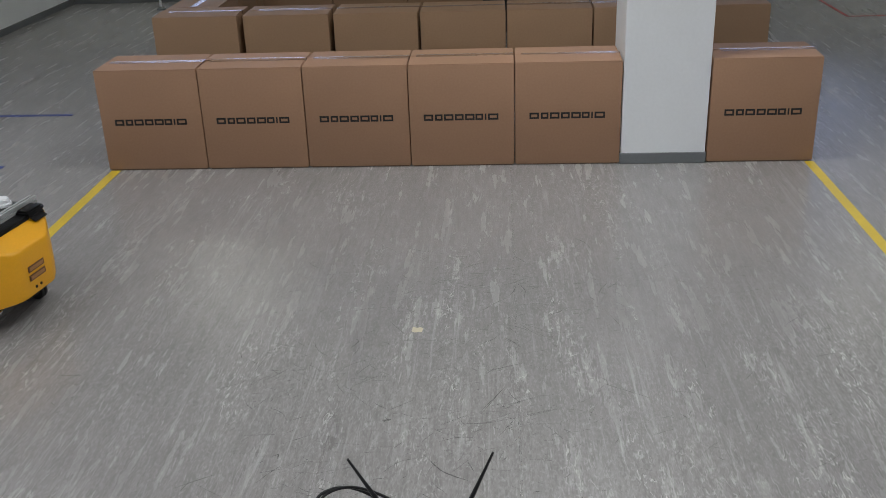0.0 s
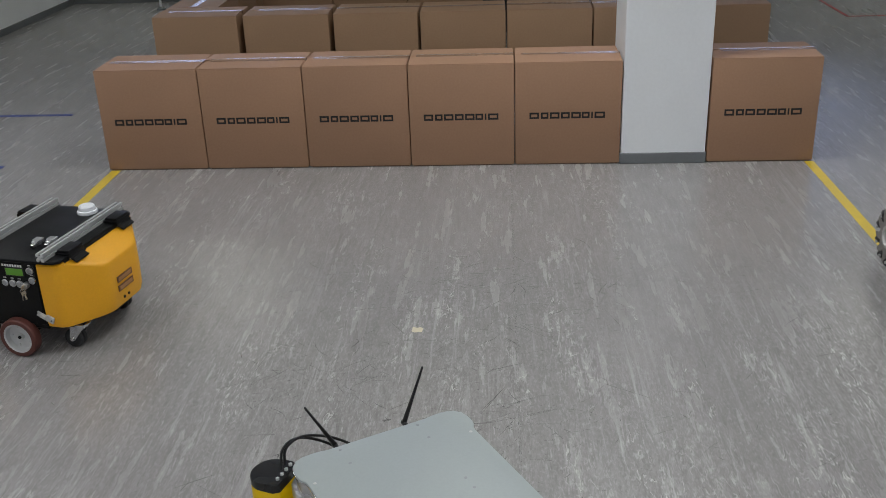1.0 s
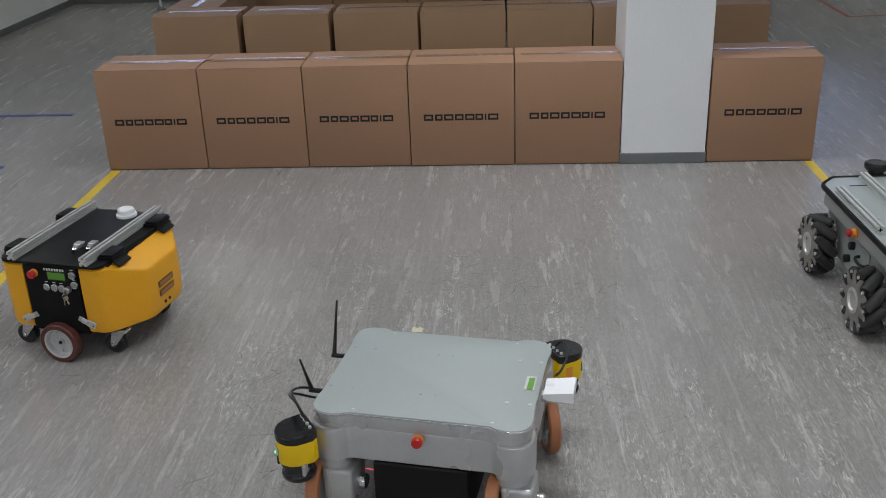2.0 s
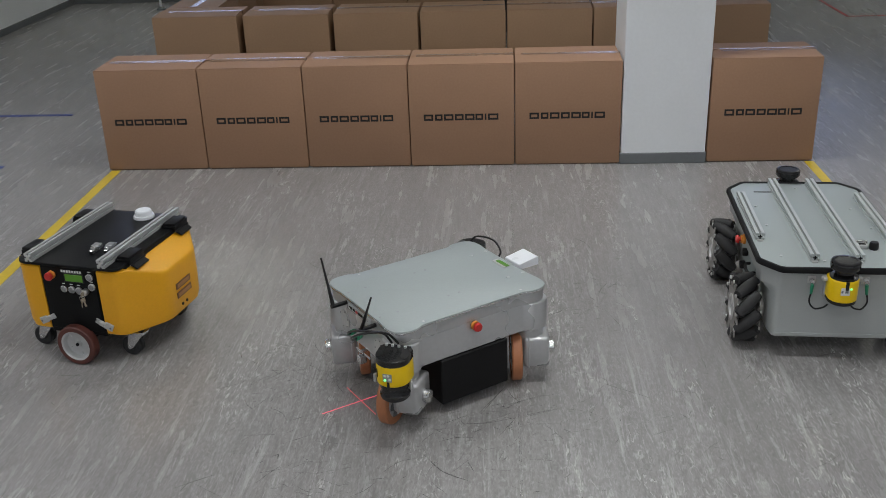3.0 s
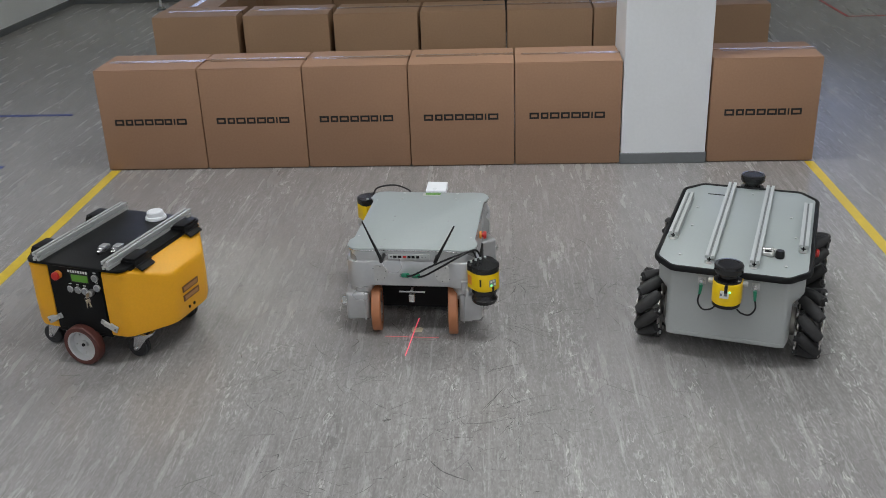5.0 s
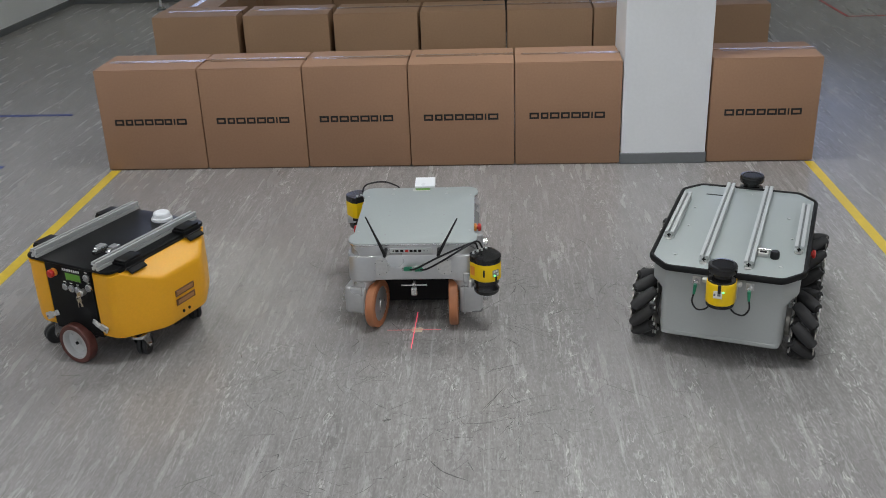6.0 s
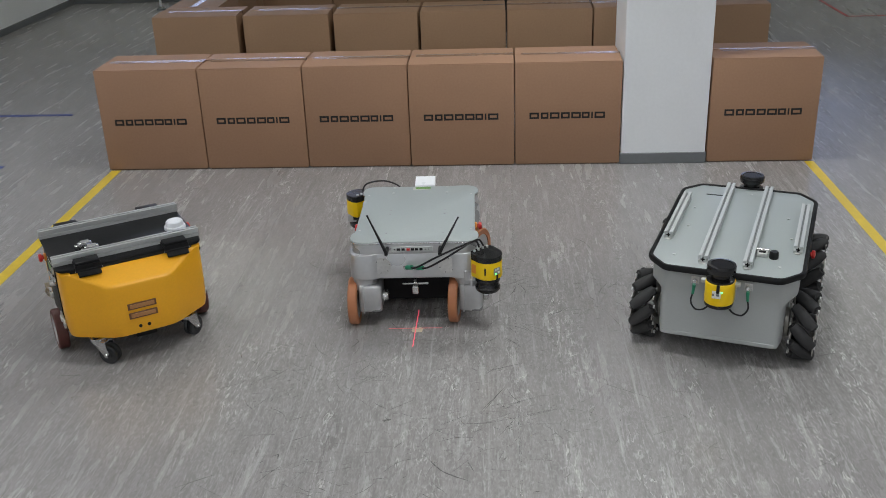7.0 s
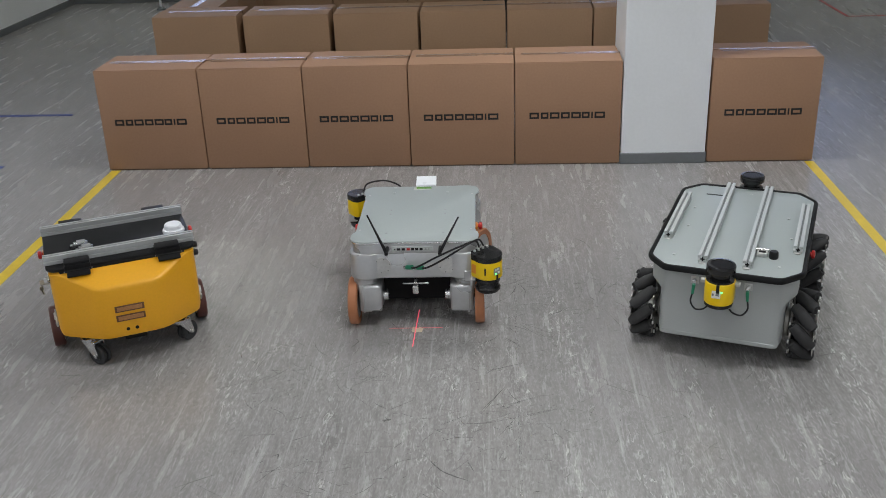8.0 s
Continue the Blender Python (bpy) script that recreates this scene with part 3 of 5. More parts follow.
# ---- cardboard boxes ----
def carton(at, w=0.553, d=0.362, h=0.555, printed=True, group="", label=""):
    box = thing("cardboard_box", label or ("closed brown cardboard box with black print, taped on top" if printed else "closed plain brown cardboard box, taped on top"), "cardboard box", group, at)
    card = M["card" if printed else "card_plain"]
    bm = block((w, d, h - 0.006), (0, d / 2, h / 2 + 0.003), 0.004, 2)
    part("body", bm, card, box)
    # darkened inset block added to draw the contact shadow along the base
    part("bottom_flap", block((w - 0.02, d - 0.02, 0.008), (0, d / 2, 0.004)), M["card_shade"], box, "dark inset block for the contact shadow under the box", smooth=0)
    # top flaps meet along the middle; each springs up a little towards the seam
    rnd = random.Random(int(at.translation.x * 1000) + int(at.translation.y * 77))
    lifts = [rnd.uniform(0.001, 0.006), rnd.uniform(0.002, 0.008)]
    for near, lift in zip((True, False), lifts):
        y0, y1 = (0.002, d / 2 - 0.003) if near else (d - 0.002, d / 2 + 0.003)
        skew = rnd.uniform(-0.002, 0.002)
        bm = bmesh.new()
        low = [bm.verts.new((sx * (w / 2 - 0.003), y, h + z)) for sx, y, z in ((-1, y0, 0.0), (1, y0, 0.0), (1, y1, lift + skew), (-1, y1, lift - skew))]
        high = [bm.verts.new((v.co.x, v.co.y, v.co.z + 0.0042)) for v in low]
        bm.faces.new(low[::-1]), bm.faces.new(high)
        for i in range(4):
            bm.faces.new((low[i], low[(i + 1) % 4], high[(i + 1) % 4], high[i]))
        bmesh.ops.recalc_face_normals(bm, faces=bm.faces[:])
        part("flap", bm, card, box, smooth=0)
    bm = bmesh.new()
    n, tw, cross = 60, 0.050, (-1, -0.5, 0, 0.5, 1)
    rows, sag = [], 0.0
    start = rnd.choice((0.0, 0.0, 0.06, 0.12))
    for i in range(n + 1):
        x = -w / 2 + w * (start + (1 - start) * i / n)
        sag = 0.6 * sag + rnd.uniform(-0.0005, 0.0005)
        row = []
        for q in cross:
            base = lifts[0 if q < 0 else 1] if abs(q) > 0.1 else max(lifts)
            row.append(bm.verts.new((x, d / 2 + q * tw / 2 + rnd.uniform(-0.0012, 0.0012), h + 0.0062 + base * (1 - 0.28 * abs(q)) + sag + rnd.uniform(-0.0004, 0.0004))))
        rows.append(row)
    for a, c in zip(rows, rows[1:]):
        for q in range(4):
            bm.faces.new((a[q], c[q], c[q + 1], a[q + 1]))
    for x, ends in ((-w / 2 - 0.0012, rows[0]), (w / 2 + 0.0012, rows[-1])):
        if x < 0 and start:
            continue
        low = [bm.verts.new((x, v.co.y, h - 0.07)) for v in ends]
        for q in range(4):
            bm.faces.new((low[q], low[q + 1], ends[q + 1], ends[q]))
    bmesh.ops.recalc_face_normals(bm, faces=bm.faces[:])
    part("packing_tape", bm, M["tape"], box, "crinkled shiny packing tape along the top seam", smooth=0)
    if printed:
        for x0, x1 in ((0, 0.050), (0.060, 0.100), (0.108, 0.158), (0.166, 0.212), (0.220, 0.270), (0.275, 0.316), (0.325, 0.333), (0.342, 0.397)):
            bm, st, lh = bmesh.new(), 0.0095, 0.034
            hole = x1 - x0 > 0.02
            o = [(x0, -lh / 2), (x1, -lh / 2), (x1, lh / 2), (x0, lh / 2)]
            if hole:
                q = [(x0 + st, -lh / 2 + st), (x1 - st, -lh / 2 + st), (x1 - st, lh / 2 - st), (x0 + st, lh / 2 - st)]
                vo = [bm.verts.new((x - 0.2025, -0.0012, 0.2735 + z)) for x, z in o]
                vi = [bm.verts.new((x - 0.2025, -0.0012, 0.2735 + z)) for x, z in q]
                for a in range(4):
                    c = (a + 1) % 4
                    bm.faces.new((vo[a], vo[c], vi[c], vi[a]))
                grown = bmesh.ops.extrude_face_region(bm, geom=bm.faces[:])["geom"]
                bmesh.ops.translate(bm, vec=(0, 0.0012, 0), verts=[v for v in grown if isinstance(v, bmesh.types.BMVert)])
                bmesh.ops.recalc_face_normals(bm, faces=bm.faces[:])
            else:
                block((x1 - x0, 0.0012, lh), ((x0 + x1) / 2 - 0.2025, -0.0006, 0.2735), into=bm)
            part("printed_bar", bm, M["print_black"], box, "plain black printed shape", smooth=0)
    return box


def build_boxes():
    rnd = random.Random(3)
    for i in range(5):
        carton(pose(-2.1776 + 0.5612 * (i + 0.5), 5.085 + rnd.uniform(-0.003, 0.003), 0, 0, 0, rnd.uniform(-0.3, 0.3)), 0.556, group="front row of boxes")
    carton(pose(1.0844 + 0.2806, 5.085, 0), 0.556, group="front row of boxes", label="closed brown cardboard box standing beside the white pillar")
    for x, w in ((-2.34, 0.578), (-1.722, 0.578), (-1.113, 0.563), (-0.535, 0.566), (0.038, 0.56), (0.604, 0.56), (1.172, 0.568)):
        carton(pose(x + w / 2, 6.545 + rnd.uniform(-0.01, 0.01), 0, 0, 0, rnd.uniform(-0.6, 0.6)), w - 0.004, printed=False, h=0.562, group="second row of boxes")
    for y in (7.235, 7.80, 8.365):
        carton(pose(-2.352, y, 0, 0, 0, -90), 0.556, printed=False, group="side row of boxes")
    for i in range(3):
        carton(pose(-1.72 + 0.63 * i, 8.32, 0, 0, 0, rnd.uniform(-1, 1)), 0.62, printed=False, h=0.6, group="rear row of boxes")
    # dark cabinets behind the boxes
    for x in (0.05, 0.75):
        c = thing("low_cabinet", "low dark grey cabinet behind the boxes", "cabinet", "dark cabinets", pose(x, 8.6, 0))
        part("body", block((0.68, 0.4, 0.62), (0, 0.2, 0.36), 0.006, 2), M["cabinet_dark"], c)
        part("door", block((0.66, 0.02, 0.58), (0, -0.012, 0.36), 0.004, 1), M["cabinet_dark"], c)
        part("plinth", block((0.64, 0.36, 0.05), (0, 0.2, 0.025)), M["cabinet_dark"], c)
    s = thing("barrier_post", "thin white post on a round foot beside the wall", "post", at=pose(-3.5, 10.15, 0))
    part("foot", turned([(0, 0), (0.045, 0), (0.045, 0.010), (0.02, 0.03), (0, 0.03)], 24), M["skirting"], s)
    part("pole", turned([(0, 0.03), (0.012, 0.03), (0.012, 0.95), (0.009, 0.96), (0, 0.96)], 16), M["white_plastic"], s)


# ---- shared fittings ----
def slot_rail(length, w, h, m, slot=0.008):
    """Aluminium slotted profile along local x, resting on z=0, centred."""
    a, c, s, d = w / 2, h / 2, slot / 2, 0.007
    sec = [(-a, -c), (-s, -c), (-s, -c + d), (s, -c + d), (s, -c), (a, -c), (a, -s), (a - d, -s), (a - d, s), (a, s), (a, c), (s, c), (s, c - d), (-s, c - d), (-s, c), (-a, c), (-a, s), (-a + d, s), (-a + d, -s), (-a, -s)]
    rings = [[(x, y, z + c) for y, z in sec] for x in (-length / 2, length / 2)]
    return loft(rings, m)


def safety_scanner(parent, at, upright, led_side=True):
    """Laser scanner; the body is the part, its window head and labels hang on it. Local: front -y, z=0 at the bottom of the yellow body."""
    o = [(0.051 * math.sin(a), -0.004 - 0.049 * math.cos(a)) for a in [math.radians(v) for v in range(-90, 91, 10)]]
    o = o + [(0.051, 0.026), (0.038, 0.040), (-0.038, 0.040), (-0.051, 0.026)]
    if not upright:
        o = o[:-4] + [(0.051, 0.029), (0.040, 0.044), (-0.040, 0.044), (-0.051, 0.029)]
    if upright:
        o = [(x * 0.92, y * 0.94) for x, y in o]
    k = [(x * 0.96, y * 0.96) for x, y in o]
    body = part("scanner", prism(o, 0.0, 0.076 if upright else 0.072, 0.004), M["scan_yellow"], parent, "yellow safety laser scanner", at)
    if upright:
        part("base_cap", prism(k, -0.012, 0.0, 0.003), M["black_plastic"], body, "black base cap")
        part("window_head", turned([(0, 0.076), (0.045, 0.076), (0.045, 0.083), (0.030, 0.090), (0.029, 0.100), (0.043, 0.105), (0.047, 0.111), (0.047, 0.128), (0.044, 0.133), (0.036, 0.134), (0.034, 0.132), (0, 0.132)], 36), M["scan_black"], body, "glossy black window head")
        block((0.010, 0.006, 0.03), (0.0, -0.0505, 0.064), 0.001, 1, into=(bm := bmesh.new()))
        part("notch", bm, M["black_plastic"], body)
        part("status_label", block((0.028, 0.003, 0.026), (-0.004, -0.0505, 0.044), 0.001, 1), M["label_white"], body, "pale status label")
        part("led", disc(0.0034, 0.003, facing(0.013, -0.0495, 0.054, "-y")), M["led"], body, "lit green indicator")
        for x in (-0.012, 0.0, 0.004):
            part("label_mark", block((0.006, 0.001, 0.008), (x - 0.002, -0.0522, 0.044), 0), M["skirting"], body)
        for s in (-1, 1):
            part("mounting_lug", block((0.018, 0.02, 0.014), (s * 0.054, 0.016, 0.06), 0.003, 1), M["zinc"], body, "steel mounting lug")
    else:
        part("top_cap", loft([[(x * f, y * f, z + (0.003 * (y / 0.05) if z > 0.08 else 0)) for x, y in o] for z, f in ((0.066, 0.985), (0.068, 1.01), (0.087, 1.01), (0.0895, 0.995), (0.090, 0.98))]), M["cover_black"], body, "black top cap", smooth=18)
        part("window_head", turned([(0, 0.0), (0.045, 0.0), (0.045, -0.016), (0.039, -0.020), (0.041, -0.036), (0.046, -0.042), (0.045, -0.051), (0.040, -0.057), (0, -0.057)], 32), M["scan_black"], body, "glossy black window head")
        part("notch", block((0.008, 0.005, 0.024), (0.0, -0.0530, 0.008), 0.001, 1), M["black_plastic"], body)
        part("status_label", block((0.028, 0.003, 0.026), (-0.002, -0.0532, 0.034), 0.001, 1), M["button"], body, "grey status label")
        for x, z in ((-0.009, 0.041), (0.001, 0.042), (0.006, 0.030)):
            part("label_mark", block((0.007, 0.001, 0.007), (x, -0.0551, z)), M["label_white"], body, "small pale mark")
        part("led", disc(0.0036, 0.003, facing(-0.009, -0.0545, 0.027, "-y")), M["led"], body, "lit green indicator")
        for turn, w, hgt, mat, lb in ((-96, 0.022, 0.034, "orange_plastic", "orange warning label"), (-52, 0.006, 0.027, "print_black", "dark printed bar")):
            part("side_label", block((w, 0.0016, hgt), (0, 0, 0.036), 0), M[mat], body, lb, pose(0.0514 * math.sin(radians(turn)), -0.004 - 0.0496 * math.cos(radians(turn)) + (0.014 if turn < -90 else 0), 0, 0, 0, turn if turn > -90 else -90))
        for i in range(4):
            part("plug", disc(0.0045, 0.011, pose(-0.033 + 0.02 * i, 0.032, 0.087), seg=14), M["alu_c"], body, "small metal cable plug")
    return body


def stop_button(parent, at):
    collar = part("emergency_stop", disc(0.015, 0.009, seg=24), M["orange_plastic"], parent, "emergency stop with an orange collar", at)
    part("mushroom", turned([(0, 0.009), (0.008, 0.009), (0.008, 0.014), (0.0145, 0.015), (0.0155, 0.020), (0.013, 0.026), (0, 0.028)], 24), M["red_plastic"], collar, "red push button")


def plug_and_cable(parent, ctrl, head=True):
    bm = hose(curve_points(ctrl, 8), 0.0036)
    c = part("cable", bm, M["black_plastic"], parent, "thin black cable")
    if head:
        p = [Vector(q) for q in ctrl[:2]]
        d = (p[1] - p[0]).normalized()
        part("connector", hose([p[0] - d * 0.012, p[0] + d * 0.02], 0.0085, 12), M["green_plug"], c, "green cable connector")
        part("socket", hose([p[0] - d * 0.026, p[0] - d * 0.011], 0.0075, 12), M["steel"], c, "metal socket")


# ---- the yellow differential-drive platform ----
CASTERS = {"fl": (-0.155, -0.185), "fr": (0.155, -0.185), "rl": (-0.155, 0.185), "rr": (0.155, 0.185)}


def build_yellow_robot():
    rob = thing("mobile_robot", "compact yellow mobile robot with a black lid and two aluminium rails", "robot", "mobile robots")
    keyed = {}
    inner = block((0.486, 0.225, 0.26), (0, 0, 0.238), 0.004, 1)
    block((0.40, 0.34, 0.04), (0, 0, 0.130), 0.004, 1, into=inner)
    part("chassis", inner, M["black_lid"], rob, "black chassis panel")

    def ring(z, side, shoulder, front, nose, r):
        c = [(-side, -0.112), (-side, -shoulder), (-nose, -front), (nose, -front), (side, -shoulder), (side, -0.112)]
        return [(x * 0.98, y, z) for x, y in rounded(c, [0.002, r * 0.5, r * 0.55, r * 0.55, r * 0.5, 0.002], 6)]
    rings = [ring(0.115, 0.238, 0.178, 0.272, 0.100, 0.06), ring(0.121, 0.246, 0.186, 0.283, 0.104, 0.06), ring(0.142, 0.250, 0.190, 0.289, 0.106, 0.06),
             ring(0.22, 0.251, 0.191, 0.292, 0.107, 0.056), ring(0.300, 0.251, 0.190, 0.2915, 0.106, 0.052), ring(0.311, 0.2508, 0.190, 0.2905, 0.107, 0.05), ring(0.316, 0.2505, 0.190, 0.287, 0.111, 0.05)]
    # the sloping top facet cuts the front and both slanted corners
    for z in (0.321, 0.328, 0.336, 0.344, 0.352, 0.359):
        reach = 0.288 - (z - 0.316) * 1.72
        rings.append(ring(z, 0.250, 0.190 if reach > 0.2 else reach - 0.010, reach, 0.250 - (reach - 0.190) * 1.44, 0.05 if reach > 0.23 else 0.02))
    rings.append(ring(0.366, 0.240, 0.176, 0.200, 0.218, 0.015))
    for turn in (0, 180):
        shell = part("shell", loft(rings), M["amber"], rob, "yellow plastic bumper shell", pose(0, 0, 0, 0, 0, turn), 40)
        for z in (0.231, 0.196):
            part("reflector", block((0.098, 0.003, 0.024), (-0.008, -0.2945, z), 0.001, 1), M["plate_frame"], shell, "bronze plate in a brown frame")
            part("reflector_face", block((0.084, 0.002, 0.014), (-0.008, -0.2962, z), 0.0006, 1), M["plate_bronze"], shell, "bronze plate face")
        for x in (-0.024, 0.006):
            part("screw_hole", disc(0.006, 0.003, facing(x, -0.2895, 0.150, "-y"), seg=14), M["black_dark"], shell, "dark screw hole")
        for sx in (-1, 1):
            tilt = pose(sx * 0.251, -0.118, 0.160, 24)
            lb = block((0.008, 0.032, 0.026), (0, -0.014, 0), 0.002, 1)
            block((0.012, 0.026, 0.018), (sx * 0.002, 0.012, 0), 0.003, 1, into=lb)
            la = part("latch", lb, M["zinc"], shell, "steel draw latch", tilt)
            part("catch", block((0.006, 0.016, 0.020), (0, 0.031, 0), 0.002, 1), M["cast"], la, "steel latch hook")
            part("latch_rivet", disc(0.0035, 0.003, facing(sx * 0.0035, -0.022, 0, "x" if sx > 0 else "-x"), seg=10), M["skirting"], la)
    part("lid", prism(rectangle(0.252, 0.205, 0.045, 7), 0.368, 0.380, 0.003), M["black_lid"], rob, "black lid plate")
    for s in (-1, 1):
        part("hinge_bar", block((0.42, 0.014, 0.020), (0, s * 0.200, 0.362), 0.003, 1), M["hinge_black"], rob, "black hinge bar")
        rail = part("rail", slot_rail(0.508, 0.028, 0.030, pose(0, s * 0.143, 0.380)), M["alu"], rob, "slotted aluminium rail", smooth=0)
        # black strip laid in the slot to paint its shade
        part("slot_shadow_liner", block((0.50, 0.0076, 0.001), (0, s * 0.143, 0.4035)), M["black_dark"], rail, "black strip for the shade inside the rail slot")
        for x in (-0.148, 0.155):
            hb = block((0.086, 0.060, 0.010), (x, s * 0.188, 0.3850), 0.003, 2)
            block((0.082, 0.050, 0.011), (x, s * 0.191, 0.3945), 0.003, 2, into=hb)
            block((0.086, 0.010, 0.022), (x, s * 0.2145, 0.3800), 0.003, 2, into=hb)
            hinge = part("hinge", hb, M["hinge_black"], rob, "black hinge")
            part("hinge_leaf", block((0.076, 0.028, 0.008), (0, 0, 0), 0.002, 1, m=Matrix.Translation((x, s * 0.2265, 0.3640)) @ pose(0, 0, 0, -s * 31, 0, 0)), M["hinge_black"], hinge)
            part("hinge_pin", hose([(x - 0.044, s * 0.219, 0.3715), (x + 0.044, s * 0.219, 0.3715)], 0.0045, 12), M["hinge_black"], hinge, "black hinge pin")
            for e in (-1, 1):
                part("pin_end", hose([(x + e * 0.0435, s * 0.219, 0.3715), (x + e * 0.0465, s * 0.219, 0.3715)], 0.0024, 10), M["steel"], hinge, "bright pin end")
    part("beacon", turned([(0, 0), (0.039, 0), (0.040, 0.004), (0.038, 0.011), (0.033, 0.013), (0.031, 0.027), (0.027, 0.031), (0, 0.031)], 40), M["white_plastic"], rob, "white plastic antenna dome", pose(0.2, -0.035, 0.380))
    for x, y in ((-0.125, -0.045), (-0.110, -0.092)):
        bm = block((0.050, 0.022, 0.024), (0, 0, 0.012), 0.004, 2)
        block((0.012, 0.016, 0.016), (-0.030, 0, 0.010), 0.003, 1, into=bm)
        c = part("connector_housing", bm, M["steel"], rob, "grey metal connector housing", pose(x, y, 0.380))
        part("opening", block((0.004, 0.012, 0.010), (-0.0362, 0, 0.010), 0.001, 1), M["black_dark"], c)
        part("lever", block((0.03, 0.026, 0.003), (0.002, 0, 0.0255), 0.001, 1), M["cast"], c)
    # side panels with controls on both ends
    for side, ax in ((-1, "-x"), (1, "x")):
        x = side * 0.2460
        panel = part("side_panel", block((0.005, 0.212, 0.24), (x, 0, 0.248), 0.001, 1), M["black_lid"], rob, "black control panel")
        x = side * 0.2487
        stop_button(rob, facing(x, 0.062, 0.338, ax))
        if side < 0:
            part("display_bezel", block((0.004, 0.078, 0.034), (x, -0.024, 0.331), 0.001, 1), M["black_plastic"], panel)
            part("display", block((0.003, 0.069, 0.026), (x - 0.0015, -0.024, 0.331), 0.0008, 1), M["lcd"], panel, "lit green display")
            for i in range(8):
                part("printed_bar", block((0.001, 0.007, 0.009), (x, 0.020 - 0.0105 * i, 0.3545)), M["label_white"], panel, "small white printed bar")
        if side > 0:
            for z in (0.330, 0.298):
                part("knob", turned([(0, 0), (0.013, 0), (0.014, 0.004), (0.011, 0.008), (0.011, 0.020), (0.008, 0.023), (0, 0.023)], 20, facing(x, -0.072, z, ax)), M["black_plastic"], panel, "black round socket cap")
        for y, z in ((0.022, 0.287), (-0.008, 0.286), (-0.037, 0.285), (-0.088, 0.340), (-0.091, 0.303)) if side < 0 else ():
            part("push_button", disc(0.0098, 0.008, facing(x, y, z, ax), seg=20), M["button"], panel, "round grey push button")
            part("button_ring", turned([(0.0098, 0), (0.0134, 0), (0.0134, 0.005), (0.0110, 0.0065), (0.0098, 0.005)], 24, facing(x, y, z, ax)), M["steel"], panel, "metal button ring")
            part("printed_bar", block((0.001, 0.012, 0.003), (x, y, z + 0.0195)), M["label_white"], panel, "small white printed bar")
        if side < 0:
            part("key_switch", disc(0.012, 0.020, facing(x, -0.066, 0.286, ax), seg=20), M["steel"], panel, "metal key switch")
            key_ring = part("key_ring", hose([(x - 0.030, -0.066 + 0.011 * math.cos(math.tau * i / 20), 0.270 + 0.011 * math.sin(math.tau * i / 20)) for i in range(21)], 0.0010, 6), M["steel"], panel, "thin steel key ring")
            for off, lean, drop, yaw in ((0.000, -14, 0.263, 30), (0.005, 12, 0.261, -35)):
                key = disc(0.0105, 0.0024, facing(0, 0, -0.010, "-x"), seg=18)
                block((0.0024, 0.0062, 0.026), (-0.0012, 0, -0.031), 0.0006, 1, into=key)
                block((0.0024, 0.0040, 0.0040), (-0.0012, 0.004, -0.034), 0.0006, 1, into=key)
                block((0.0024, 0.0034, 0.0040), (-0.0012, 0.004, -0.041), 0.0006, 1, into=key)
                part("key", key, M["brass"], key_ring, "small brass key on a ring", Matrix.Translation((x - 0.029 - off, -0.066, drop + 0.009)) @ pose(0, 0, 0, lean, 0, yaw) @ Matrix.Scale(0.75, 4))
            part("key_in_switch", block((0.018, 0.003, 0.018), (x - 0.026, -0.066, 0.284), 0.0012, 1), M["brass"], panel, "brass key in the switch")
    # drive wheels
    for side, nm in ((-1, "l"), (1, "r")):
        m = pose(0, 0, 0, 0, side * 90, 0)
        rim = part("drive_wheel", turned([(0.0, 0.004), (0.012, 0.004), (0.013, -0.004), (0.028, -0.008), (0.047, -0.002), (0.051, 0.016), (0.057, 0.018), (0.058, -0.018), (0, -0.018)], 40, m), M["rim_white"], rob, "pale dished wheel rim", pose(side * 0.258, 0.004, 0.075))
        part("tyre", turned([(0.057, -0.018), (0.071, -0.019), (0.075, -0.014), (0.075, 0.014), (0.071, 0.019), (0.057, 0.019), (0.057, -0.018)], 44, m), M["red_rubber"], rim, "red-brown rubber tyre")
        bolts = bmesh.new()
        disc(0.006, 0.006, facing(side * 0.004, 0, 0, "x" if side > 0 else "-x"), bolts, 12)
        part("hub_bolt", bolts, M["black_dark"], rim, "dark hub bolt")
        for i in range(5):
            a = math.tau * i / 5
            part("rim_rib", block((0.006, 0.012, 0.004), (0, 0, 0), 0.001, 1, m=Matrix.Translation((side * -0.004, 0.040 * math.cos(a), 0.040 * math.sin(a))) @ pose(0, 0, 0, math.degrees(a))), M["rim_white"], rim)
        keyed["wheel_" + nm] = (rim, Vector((side * 0.258, 0.004, 0.075)))
    part("axle_housing", block((0.42, 0.05, 0.05), (0, 0, 0.09), 0.006, 1), M["black_dark"], rob, "black axle housing")
    # swivel castors: the fork trails along local +x from its pivot
    for nm, (x, y) in CASTERS.items():
        fk = turned([(0, 0.090), (0.030, 0.090), (0.032, 0.094), (0.032, 0.100), (0.022, 0.106), (0, 0.106)], 24)
        block((0.060, 0.046, 0.006), (0.008, 0, 0.088), 0.002, 1, into=fk)
        for s in (-1, 1):
            o = [(-0.018, 0.088), (0.036, 0.088), (0.047, 0.044), (0.040, 0.026), (0.026, 0.034)]
            loft([[(px, s * 0.0215 + t, pz) for px, pz in o] for t in (-0.0015, 0.0015)], into=fk)
        for s in (-1, 1):
            disc(0.007, 0.006, facing(0.037, s * 0.0225, 0.037, "y" if s > 0 else "-y"), fk, 12)
